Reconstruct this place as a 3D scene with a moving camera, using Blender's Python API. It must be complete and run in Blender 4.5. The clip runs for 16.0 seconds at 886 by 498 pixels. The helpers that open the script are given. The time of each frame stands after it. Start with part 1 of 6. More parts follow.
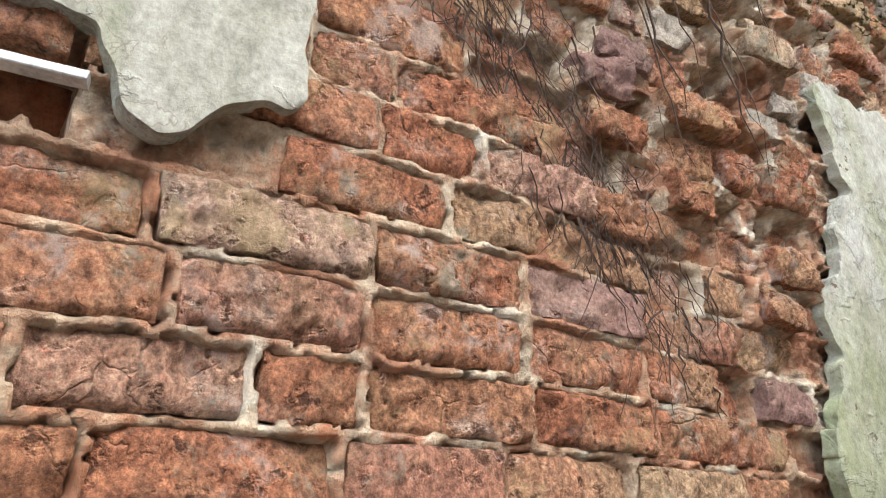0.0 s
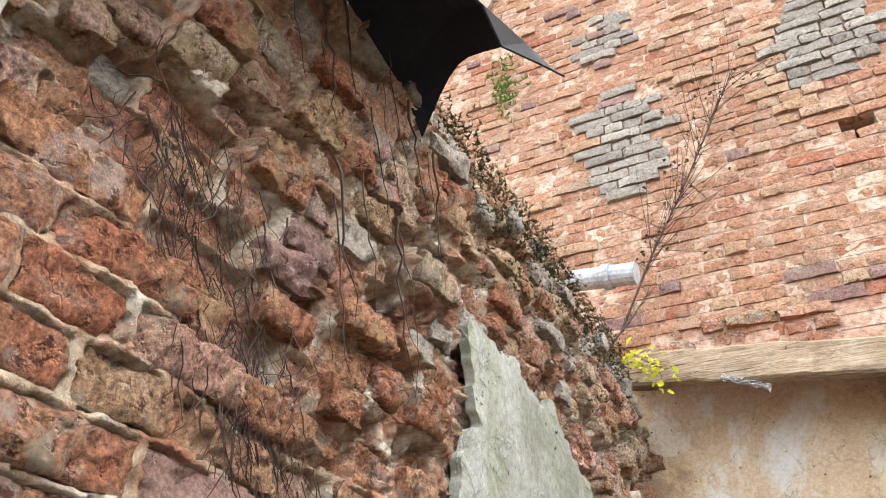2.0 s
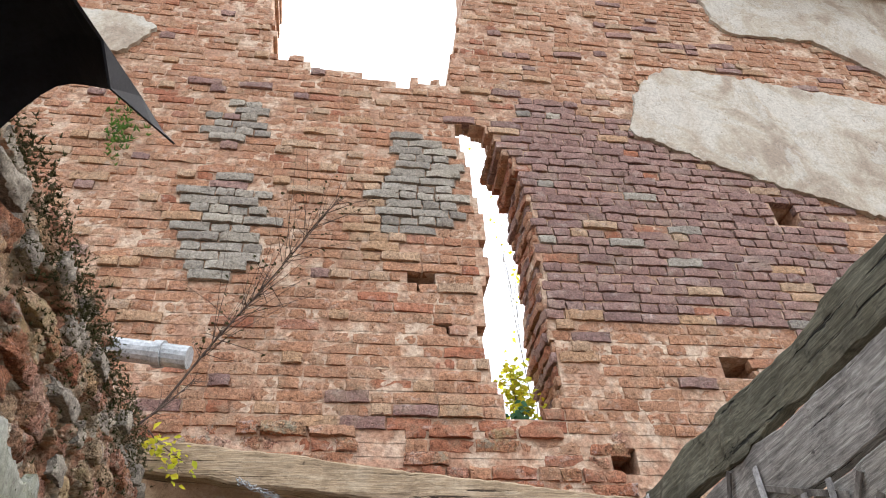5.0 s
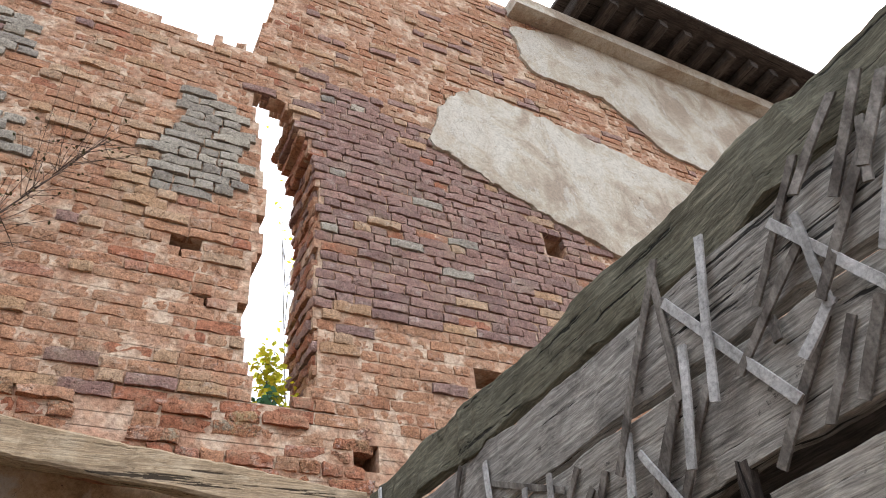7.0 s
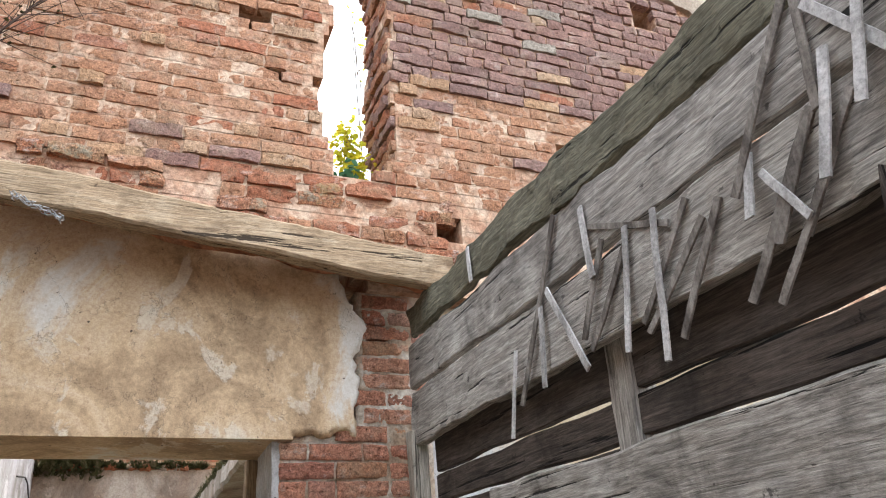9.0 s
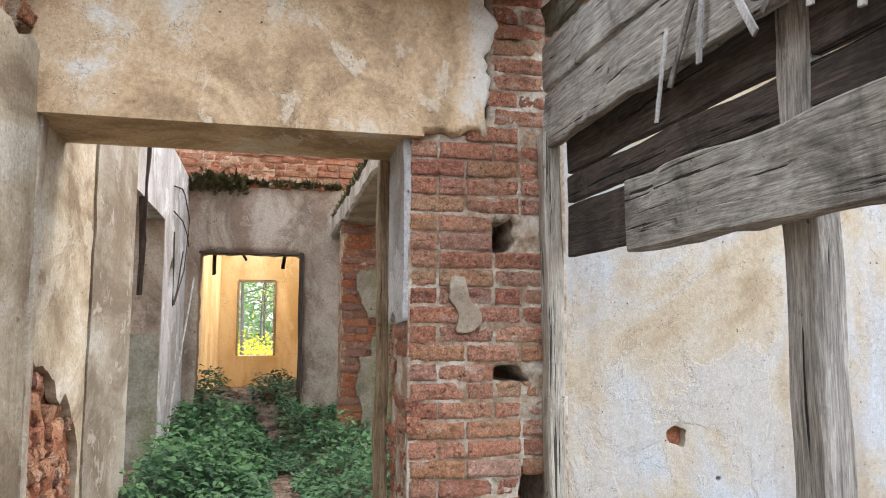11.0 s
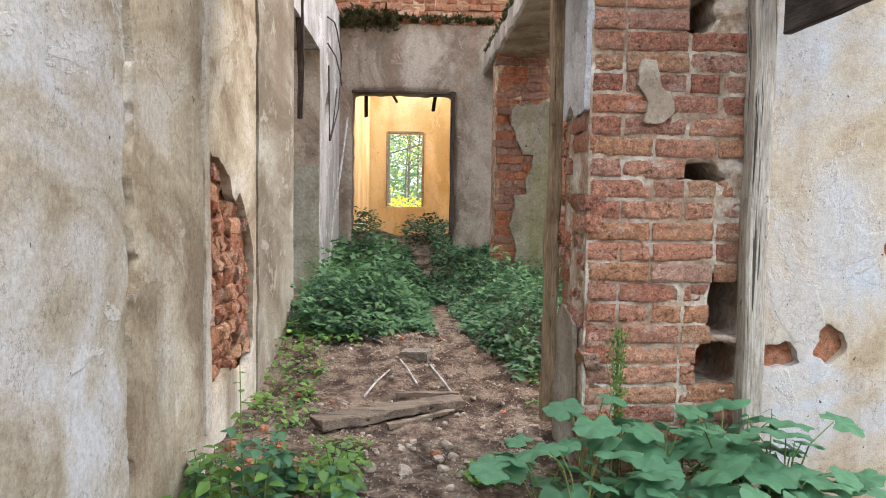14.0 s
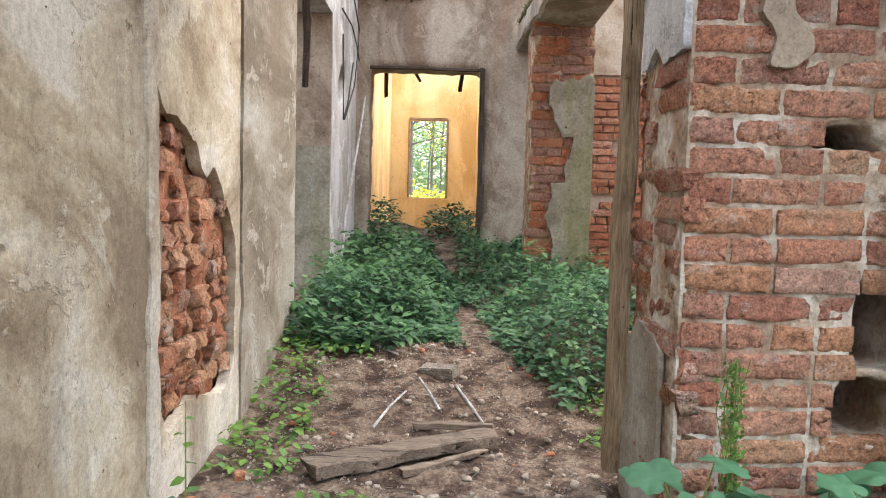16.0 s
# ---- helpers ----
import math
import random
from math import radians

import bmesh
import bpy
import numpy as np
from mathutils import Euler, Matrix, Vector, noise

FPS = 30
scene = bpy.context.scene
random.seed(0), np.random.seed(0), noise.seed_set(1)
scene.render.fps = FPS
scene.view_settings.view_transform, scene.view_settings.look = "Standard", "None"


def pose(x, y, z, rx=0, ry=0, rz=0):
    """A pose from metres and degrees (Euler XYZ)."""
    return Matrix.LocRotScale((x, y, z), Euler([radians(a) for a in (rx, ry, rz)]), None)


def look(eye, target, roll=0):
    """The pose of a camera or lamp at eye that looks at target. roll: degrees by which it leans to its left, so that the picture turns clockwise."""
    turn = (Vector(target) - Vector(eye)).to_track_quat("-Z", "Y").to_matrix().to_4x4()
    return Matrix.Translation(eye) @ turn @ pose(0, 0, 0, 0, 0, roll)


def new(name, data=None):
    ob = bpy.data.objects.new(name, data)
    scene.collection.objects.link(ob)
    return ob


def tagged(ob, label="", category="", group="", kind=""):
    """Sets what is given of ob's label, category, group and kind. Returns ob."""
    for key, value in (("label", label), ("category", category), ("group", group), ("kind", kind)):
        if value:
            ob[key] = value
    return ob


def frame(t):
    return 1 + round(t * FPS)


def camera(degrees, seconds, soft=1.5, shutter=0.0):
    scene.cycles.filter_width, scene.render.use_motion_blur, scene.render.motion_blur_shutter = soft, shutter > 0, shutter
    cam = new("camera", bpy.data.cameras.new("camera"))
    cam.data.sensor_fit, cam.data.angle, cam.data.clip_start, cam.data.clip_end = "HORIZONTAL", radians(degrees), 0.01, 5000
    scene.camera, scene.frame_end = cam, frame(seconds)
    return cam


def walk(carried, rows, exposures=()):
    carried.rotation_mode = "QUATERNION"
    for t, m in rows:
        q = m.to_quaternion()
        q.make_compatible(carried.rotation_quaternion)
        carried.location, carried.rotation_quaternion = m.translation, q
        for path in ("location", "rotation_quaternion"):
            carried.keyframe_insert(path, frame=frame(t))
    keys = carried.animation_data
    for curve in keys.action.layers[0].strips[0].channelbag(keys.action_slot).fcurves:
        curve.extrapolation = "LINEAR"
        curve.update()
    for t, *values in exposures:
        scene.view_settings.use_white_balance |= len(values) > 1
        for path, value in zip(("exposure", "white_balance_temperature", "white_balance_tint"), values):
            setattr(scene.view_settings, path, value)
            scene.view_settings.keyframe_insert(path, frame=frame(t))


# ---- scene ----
cam = camera(61.9, 16.0, 1.0)
PATH = [
    (0, (-0.161, -0.523, 1.608), (-1.7, 0.55, 2.3), 0.1),
    (0.5, (-0.152, -0.529, 1.623), (-1.578, 0.561, 2.505), 0.2),
    (1, (-0.15, -0.526, 1.631), (-1.423, 0.658, 2.621), 0.2),
    (1.5, (-0.137, -0.525, 1.633), (-1.201, 0.809, 2.677), 1.0),
    (2, (-0.144, -0.501, 1.645), (-0.93, 0.96, 2.761), 2.0),
    (2.5, (-0.144, -0.49, 1.646), (-0.725, 1.026, 2.813), 2.4),
    (3, (-0.125, -0.487, 1.656), (-0.52, 1.046, 2.878), 1.7),
    (3.5, (-0.11, -0.485, 1.663), (-0.324, 1.055, 2.92), 0.6),
    (4, (-0.092, -0.488, 1.66), (-0.139, 1.054, 2.934), -0.7),
    (4.5, (-0.082, -0.492, 1.659), (0.036, 1.037, 2.943), -2.1),
    (5, (-0.07, -0.507, 1.66), (0.205, 0.994, 2.953), -3.5),
    (5.2, (-0.064, -0.513, 1.663), (0.27, 0.973, 2.958), -4.1),
    (7.3, (0.057, -0.321, 1.633), (0.91, 0.979, 2.89), -7.9),
    (7.5, (0.063, -0.311, 1.631), (0.934, 1.009, 2.855), -7.8),
    (8, (0.079, -0.256, 1.605), (0.948, 1.153, 2.727), -6.9),
    (8.5, (0.076, -0.193, 1.572), (0.883, 1.342, 2.568), -5.4),
    (9, (0.065, -0.119, 1.535), (0.79, 1.537, 2.392), -3.9),
    (9.5, (0.056, -0.052, 1.503), (0.707, 1.701, 2.212), -2.8),
    (10, (0.049, -0.01, 1.465), (0.644, 1.815, 2.027), -1.8),
    (10.2, (0.051, 0.0, 1.447), (0.625, 1.85, 1.948), -1.4),
    (12.3, (0.102, 0.108, 1.205), (0.358, 2.088, 1.082), 1.2),
    (12.5, (0.094, 0.105, 1.187), (0.33, 2.087, 1.051), 1.2),
    (13, (0.036, 0.084, 1.126), (0.225, 2.07, 0.988), 1.0),
    (13.5, (-0.024, 0.141, 1.089), (0.11, 2.132, 0.953), 0.8),
    (14, (-0.035, 0.324, 1.043), (0.057, 2.317, 0.91), 0.9),
    (14.5, (-0.029, 0.475, 1.035), (0.035, 2.47, 0.902), 0.9),
    (15, (-0.054, 0.686, 1.029), (-0.004, 2.681, 0.897), 1.0),
    (15.5, (-0.064, 0.896, 1.006), (-0.025, 2.891, 0.869), 1.2),
    (16, (-0.039, 1.154, 0.985), (-0.006, 3.148, 0.835), 1.5),
]
walk(cam, [(t, look(eye, target, roll)) for t, eye, target, roll in PATH],
     exposures=[(0.0, 3.78), (1.5, 3.7), (3.5, 3.2), (5.0, 2.85), (7.5, 2.75), (9.5, 3.35), (12.5, 3.3), (16.0, 3.48)])

# ---- light ----
world = bpy.data.worlds.new("sky")
scene.world = world
world.use_nodes = True
wn = world.node_tree
sky = wn.nodes.new("ShaderNodeTexSky")
sky.sky_type = "NISHITA"
sky.sun_disc = False
sky.sun_elevation = radians(56)
sky.sun_rotation = radians(74)
sky.air_density, sky.dust_density, sky.ozone_density = 1.0, 4.0, 0.6
veil = wn.nodes.new("ShaderNodeMix")
veil.data_type = "RGBA"
veil.inputs[0].default_value = 0.8
place_in_sky = wn.nodes.new("ShaderNodeTexCoord")
height = wn.nodes.new("ShaderNodeSeparateXYZ")
wn.links.new(place_in_sky.outputs["Generated"], height.inputs[0])
overcast = wn.nodes.new("ShaderNodeMapRange")
overcast.inputs["To Min"].default_value, overcast.inputs["To Max"].default_value = 0.43, 1.286
wn.links.new(height.outputs["Z"], overcast.inputs["Value"])
cloud = wn.nodes.new("ShaderNodeVectorMath")
cloud.operation = "SCALE"
cloud.inputs[0].default_value = (2.75, 2.85, 2.95)
wn.links.new(overcast.outputs[0], cloud.inputs["Scale"])
wn.links.new(cloud.outputs[0], veil.inputs[7])
wn.links.new(sky.outputs[0], veil.inputs[6])
wn.links.new(veil.outputs[2], wn.nodes["Background"].inputs[0])
wn.nodes["Background"].inputs[1].default_value = 0.15
sun = new("sun", bpy.data.lights.new("sun", "SUN"))
sun.data.energy, sun.data.angle, sun.data.color = 0.15, radians(35), (1.0, 0.97, 0.91)
sun.matrix_world = look((14.4, 4.1, 22.2), (0, 0, 0))

# ---- materials ----
def material(name):
    m = bpy.data.materials.new(name)
    m.use_nodes = True
    nt = m.node_tree
    return m, nt, nt.nodes["Principled BSDF"]


def node(nt, kind, **inputs):
    n = nt.nodes.new(kind)
    for key, value in inputs.items():
        n.inputs[key.replace("_", " ")].default_value = value
    return n


def noise_tex(nt, scale, detail=6.0, rough=0.6, coords="Object", stretch=None):
    co = nt.nodes.new("ShaderNodeNewGeometry") if coords == "World" else nt.nodes.new("ShaderNodeTexCoord")
    out = co.outputs["Position"] if coords == "World" else co.outputs["Object"]
    if stretch:
        mp = nt.nodes.new("ShaderNodeMapping")
        mp.inputs["Scale"].default_value = stretch
        nt.links.new(out, mp.inputs["Vector"])
        out = mp.outputs[0]
    n = node(nt, "ShaderNodeTexNoise", Scale=scale, Detail=detail, Roughness=rough)
    nt.links.new(out, n.inputs["Vector"])
    return n


def ramp(nt, source, stops):
    r = nt.nodes.new("ShaderNodeValToRGB")
    e = r.color_ramp.elements
    while len(e) < len(stops):
        e.new(0.5)
    for el, (pos, col) in zip(e, stops):
        el.position = pos
        el.color = (*col, 1.0) if len(col) == 3 else col
    nt.links.new(source, r.inputs[0])
    return r.outputs[0]


def mix(nt, fac, a, b, kind="MIX"):
    n = nt.nodes.new("ShaderNodeMix")
    n.data_type, n.blend_type = "RGBA", kind
    for value, socket in ((fac, n.inputs[0]), (a, n.inputs[6]), (b, n.inputs[7])):
        if isinstance(value, (int, float)):
            socket.default_value = value
        elif isinstance(value, tuple):
            socket.default_value = (*value, 1.0)
        else:
            nt.links.new(value, socket)
    return n.outputs[2]


def bump(nt, bsdf, height, strength, distance):
    b = node(nt, "ShaderNodeBump", Strength=strength, Distance=distance)
    nt.links.new(height, b.inputs["Height"])
    nt.links.new(b.outputs[0], bsdf.inputs["Normal"])


BLACK, WHITE = (0, 0, 0), (1, 1, 1)


def hair_cracks(nt, scale, warp, width=0.03):
    """Thin branching lines: 1 in a crack, 0 beside it."""
    w = noise_tex(nt, scale * 0.8, 5, 0.6, "World")
    g = nt.nodes.new("ShaderNodeNewGeometry")
    add = nt.nodes.new("ShaderNodeVectorMath")
    add.operation = "MULTIPLY_ADD"
    add.inputs[1].default_value = (warp, warp, warp)
    nt.links.new(w.outputs["Color"], add.inputs[0])
    nt.links.new(g.outputs["Position"], add.inputs[2])
    v = nt.nodes.new("ShaderNodeTexVoronoi")
    v.feature = "DISTANCE_TO_EDGE"
    v.inputs["Scale"].default_value = scale
    nt.links.new(add.outputs[0], v.inputs["Vector"])
    return ramp(nt, v.outputs["Distance"], [(0.0, WHITE), (width, BLACK)])


def brick_material(name, tones, island, dirt=(0.33, 0.265, 0.185), dirt_amount=0.5, bloom=0.45, relief=0.006, lichen=0.0, cracks=0.0):
    m, nt, b = material(name)
    if island:
        g = nt.nodes.new("ShaderNodeNewGeometry")
        rnd = g.outputs["Random Per Island"]
    else:
        g = nt.nodes.new("ShaderNodeObjectInfo")
        rnd = g.outputs["Random"]
    k = len(tones)
    base = ramp(nt, rnd, [(i / (k - 1), c) for i, c in enumerate(tones)])
    grain = noise_tex(nt, 52, 10, 0.78, "World")
    base = mix(nt, 0.75, base, ramp(nt, grain.outputs[0], [(0.33, (0.10, 0.08, 0.08)), (0.5, (0.5, 0.48, 0.47)), (0.68, (0.9, 0.86, 0.83))]), "OVERLAY")
    big = noise_tex(nt, 5.5, 5, 0.62, "World")
    base = mix(nt, mix(nt, 1.0, ramp(nt, big.outputs[0], [(0.5, BLACK), (0.68, WHITE)]), (dirt_amount,) * 3, "MULTIPLY"), base, dirt)
    pale = noise_tex(nt, 9.0, 7, 0.7, "World", (1, 1, 1.6))
    base = mix(nt, mix(nt, 1.0, ramp(nt, pale.outputs[0], [(0.56, BLACK), (0.72, WHITE)]), (bloom,) * 3, "MULTIPLY"), base, (0.62, 0.56, 0.50))
    sand = noise_tex(nt, 140, 5, 0.75, "World")
    base = mix(nt, 0.5, base, ramp(nt, sand.outputs[0], [(0.36, (0.14, 0.12, 0.11)), (0.5, (0.5, 0.5, 0.5)), (0.64, (0.86, 0.84, 0.82))]), "OVERLAY")
    if lichen:
        crumb = noise_tex(nt, 85, 8, 0.8, "World")
        base = mix(nt, 0.8, base, ramp(nt, crumb.outputs[0], [(0.36, (0.16, 0.14, 0.13)), (0.5, (0.52, 0.5, 0.49)), (0.64, (0.88, 0.86, 0.84))]), "OVERLAY")
        for scale, tint, lo in ((3.3, (0.50, 0.40, 0.21), 0.55), (7.5, (0.40, 0.42, 0.33), 0.56), (4.6, (0.66, 0.58, 0.53), 0.57)):
            crust = noise_tex(nt, scale, 10, 0.74, "World")
            base = mix(nt, mix(nt, 1.0, ramp(nt, crust.outputs[0], [(lo, BLACK), (lo + 0.06, WHITE)]), (lichen,) * 3, "MULTIPLY"), base, tint)
    b.inputs["Roughness"].default_value = 0.92
    b.inputs["Specular IOR Level"].default_value = 0.2
    pit = noise_tex(nt, 42, 4, 0.6, "World")
    base = mix(nt, ramp(nt, pit.outputs[0], [(0.60 if lichen else 0.66, BLACK), (0.70 if lichen else 0.72, WHITE)]), base, (0.13, 0.06, 0.038))
    fine = noise_tex(nt, 22, 12, 0.8, "World")
    h = mix(nt, 0.35, fine.outputs[0], ramp(nt, pit.outputs[0], [(0.58, WHITE), (0.68, BLACK)]))
    if cracks:
        line = hair_cracks(nt, 7.0, 0.10, 0.014)
        gate = ramp(nt, noise_tex(nt, 6.0, 3, 0.5, "World").outputs[0], [(0.50, BLACK), (0.60, (cracks * 0.75,) * 3)])
        line = mix(nt, 1.0, line, gate, "MULTIPLY")
        base = mix(nt, line, base, (0.05, 0.03, 0.022))
        h = mix(nt, line, h, BLACK)
    nt.links.new(base, b.inputs["Base Color"])
    bump(nt, b, h, 1.0, relief * 3.0)
    return m


RED = [(0.30, 0.122, 0.07), (0.35, 0.15, 0.088), (0.27, 0.11, 0.066), (0.37, 0.175, 0.105), (0.32, 0.13, 0.078), (0.35, 0.185, 0.125)]
WORN = [(0.385, 0.17, 0.10), (0.45, 0.215, 0.125), (0.42, 0.22, 0.155), (0.46, 0.245, 0.14), (0.50, 0.36, 0.30), (0.39, 0.17, 0.10), (0.43, 0.22, 0.13), (0.46, 0.32, 0.20)]
ORANGE = [(0.355, 0.185, 0.108), (0.39, 0.22, 0.135), (0.335, 0.165, 0.098), (0.365, 0.22, 0.14), (0.36, 0.18, 0.108), (0.39, 0.235, 0.15)]
BUFF = [(0.41, 0.27, 0.165), (0.38, 0.24, 0.145), (0.43, 0.30, 0.20), (0.36, 0.25, 0.17)]
OCHRE = [(0.50, 0.355, 0.21), (0.46, 0.32, 0.20), (0.52, 0.40, 0.28), (0.46, 0.36, 0.26)]
PIER = [(0.43, 0.19, 0.13), (0.52, 0.255, 0.17), (0.37, 0.165, 0.12), (0.54, 0.295, 0.20), (0.41, 0.21, 0.16), (0.52, 0.33, 0.26)]
GREY = [(0.26, 0.24, 0.205), (0.33, 0.305, 0.26), (0.215, 0.195, 0.17), (0.38, 0.35, 0.29)]
PLUM = [(0.235, 0.145, 0.125), (0.28, 0.18, 0.155), (0.20, 0.13, 0.118), (0.30, 0.185, 0.155), (0.25, 0.175, 0.155)]
M = {}
for key, tones, kw in (("red", RED, {}), ("worn", WORN, dict(dirt=(0.42, 0.33, 0.20), dirt_amount=0.5, bloom=0.5, relief=0.020, lichen=0.5, cracks=0.45)), ("orange", ORANGE, dict(dirt_amount=0.45)), ("pier", PIER, dict(dirt=(0.42, 0.33, 0.24), dirt_amount=0.4, bloom=0.8, relief=0.014, cracks=0.3)),
                       ("grey", GREY, dict(dirt=(0.36, 0.33, 0.27), bloom=0.2)), ("buff", BUFF, dict(dirt_amount=0.4)), ("ochre", OCHRE, dict(dirt=(0.42, 0.33, 0.20), relief=0.02, lichen=0.5, cracks=0.4)), ("plum", PLUM, dict(dirt_amount=0.35))):
    M[key] = brick_material("brick_" + key, tones, False, **kw)
    M[key + "_joined"] = brick_material("brick_" + key + "_joined", tones, True, **(dict(kw, lichen=0.6, bloom=0.75, cracks=0.0) if key == "worn" else kw))


def rough_material(name, stops, scale, stretch=None, second=None, relief=0.004, relief_scale=45, rough=0.92, coords="World", grain=0.7):
    """Base tones by a large noise, a second tint by another, fine grain over all."""
    m, nt, b = material(name)
    a = noise_tex(nt, scale, 7, 0.62, coords, stretch)
    base = ramp(nt, a.outputs[0], stops)
    if second:
        s2, lo, hi, col, st2 = second
        c = noise_tex(nt, s2, 6, 0.65, coords, st2)
        base = mix(nt, ramp(nt, c.outputs[0], [(lo, BLACK), (hi, WHITE)]), base, col)
    f = noise_tex(nt, relief_scale, 8, 0.7, coords, None)
    base = mix(nt, grain, base, ramp(nt, f.outputs[0], [(0.32, (0.22, 0.22, 0.22)), (0.5, (0.5, 0.5, 0.5)), (0.68, (0.74, 0.74, 0.74))]), "OVERLAY")
    nt.links.new(base, b.inputs["Base Color"])
    b.inputs["Roughness"].default_value = rough
    b.inputs["Specular IOR Level"].default_value = 0.25
    bump(nt, b, f.outputs[0], 0.8, relief)
    return m


def plaster_material(name, stops, scale, stretch, streak, flake, grain=0.5, pits=0.715, relief=0.007, runs=0.5):
    """Old plaster: blotches, hard-edged flaked coats, running stains, pits and hair cracks."""
    m, nt, b = material(name)
    a = noise_tex(nt, scale, 9, 0.64, "World", stretch)
    a.inputs["Distortion"].default_value = 0.7
    base = ramp(nt, a.outputs[0], stops)
    k = noise_tex(nt, scale * 1.9, 8, 0.66, "World", (1, 0.6, 0.8))
    k.inputs["Distortion"].default_value = 0.5
    base = mix(nt, mix(nt, 1.0, ramp(nt, k.outputs[0], [(0.565, BLACK), (0.60, WHITE)]), (0.7,) * 3, "MULTIPLY"), base, flake)
    run = noise_tex(nt, 1.3, 8, 0.62, "World", (3.0, 1.5, 0.34))
    base = mix(nt, mix(nt, 1.0, ramp(nt, run.outputs[0], [(0.50, BLACK), (0.66, WHITE)]), (runs,) * 3, "MULTIPLY"), base, streak)
    p = noise_tex(nt, 34, 3, 0.5, "World")
    base = mix(nt, ramp(nt, p.outputs[0], [(pits, BLACK), (pits + 0.03, WHITE)]), base, (0.10, 0.075, 0.055))
    v = nt.nodes.new("ShaderNodeTexVoronoi")
    v.feature = "DISTANCE_TO_EDGE"
    v.inputs["Scale"].default_value = 2.3
    w = noise_tex(nt, 3.0, 6, 0.65, "World")
    g = nt.nodes.new("ShaderNodeNewGeometry")
    add = nt.nodes.new("ShaderNodeVectorMath")
    add.operation = "MULTIPLY_ADD"
    add.inputs[1].default_value = (0.5, 0.5, 0.5)
    nt.links.new(w.outputs["Color"], add.inputs[0])
    nt.links.new(g.outputs["Position"], add.inputs[2])
    nt.links.new(add.outputs[0], v.inputs["Vector"])
    base = mix(nt, ramp(nt, v.outputs["Distance"], [(0.0, (0.55, 0.55, 0.55)), (0.006, BLACK)]), base, (0.12, 0.09, 0.07))
    f = noise_tex(nt, 48, 10, 0.74, "World")
    base = mix(nt, grain, base, ramp(nt, f.outputs[0], [(0.32, (0.22, 0.22, 0.22)), (0.5, (0.5, 0.5, 0.5)), (0.68, (0.74, 0.74, 0.74))]), "OVERLAY")
    speck = noise_tex(nt, 170, 4, 0.7, "World")
    base = mix(nt, 0.22, base, ramp(nt, speck.outputs[0], [(0.36, (0.2, 0.2, 0.2)), (0.5, (0.5, 0.5, 0.5)), (0.64, (0.78, 0.78, 0.78))]), "OVERLAY")
    chip = noise_tex(nt, 13, 7, 0.68, "World", (1, 1, 0.75))
    base = mix(nt, ramp(nt, chip.outputs[0], [(0.665, BLACK), (0.685, (0.85, 0.85, 0.85))]), base, (streak[0] * 0.75, streak[1] * 0.72, streak[2] * 0.68))
    nt.links.new(base, b.inputs["Base Color"])
    b.inputs["Roughness"].default_value = 0.9
    b.inputs["Specular IOR Level"].default_value = 0.25
    h = mix(nt, 0.45, f.outputs[0], ramp(nt, k.outputs[0], [(0.565, BLACK), (0.60, WHITE)]))
    bump(nt, b, h, 0.9, relief)
    return m


M["mortar"] = rough_material("lime_mortar", [(0.38, (0.34, 0.16, 0.09)), (0.46, (0.40, 0.27, 0.18)), (0.53, (0.48, 0.39, 0.28)), (0.62, (0.60, 0.54, 0.44))], 9, None,
                             (7.0, 0.50, 0.60, (0.33, 0.165, 0.10), None), 0.05, 30, grain=1.0)
M["mortar_pale"] = rough_material("pale_lime_mortar", [(0.40, (0.33, 0.24, 0.17)), (0.5, (0.45, 0.375, 0.295)), (0.6, (0.58, 0.53, 0.46))], 8, None, (5.0, 0.57, 0.68, (0.40, 0.24, 0.17), None), 0.016, 40, grain=0.8)
M["mortar_pink"] = rough_material("brick_dust_mortar", [(0.42, (0.38, 0.215, 0.14)), (0.50, (0.48, 0.315, 0.215)), (0.59, (0.57, 0.43, 0.32))], 6, None,
                                  (2.2, 0.54, 0.68, (0.42, 0.25, 0.17), None), 0.02, 36, grain=0.8)
M["core"] = rough_material("eroded_brick_core", [(0.3, (0.26, 0.09, 0.05)), (0.5, (0.40, 0.16, 0.085)), (0.7, (0.47, 0.25, 0.16))], 9, None,
                           (6.0, 0.55, 0.68, (0.34, 0.26, 0.19), None), 0.04, 26, grain=1.0)
M["plaster_grey"] = plaster_material("grey_green_plaster", [(0.390, (0.21, 0.215, 0.175)), (0.500, (0.285, 0.29, 0.25)), (0.610, (0.35, 0.355, 0.32))], 3.5, (1, 1, 1), (0.20, 0.235, 0.105), (0.34, 0.35, 0.325), 0.6, 0.70, 0.008, runs=0.7)
M["plaster_hall"] = plaster_material("grey_streaked_plaster", [(0.390, (0.17, 0.14, 0.105)), (0.48, (0.26, 0.23, 0.185)), (0.56, (0.33, 0.305, 0.26)), (0.62, (0.40, 0.385, 0.35))], 2.4, (1.0, 0.4, 0.8), (0.19, 0.15, 0.11), (0.42, 0.39, 0.34), runs=0.8)
M["plaster_buff"] = plaster_material("stained_buff_plaster", [(0.390, (0.23, 0.175, 0.12)), (0.467, (0.37, 0.305, 0.22)), (0.533, (0.46, 0.40, 0.305)), (0.599, (0.54, 0.505, 0.44))], 2.1, (1.0, 0.45, 0.9), (0.185, 0.14, 0.10), (0.49, 0.44, 0.36), runs=0.85)
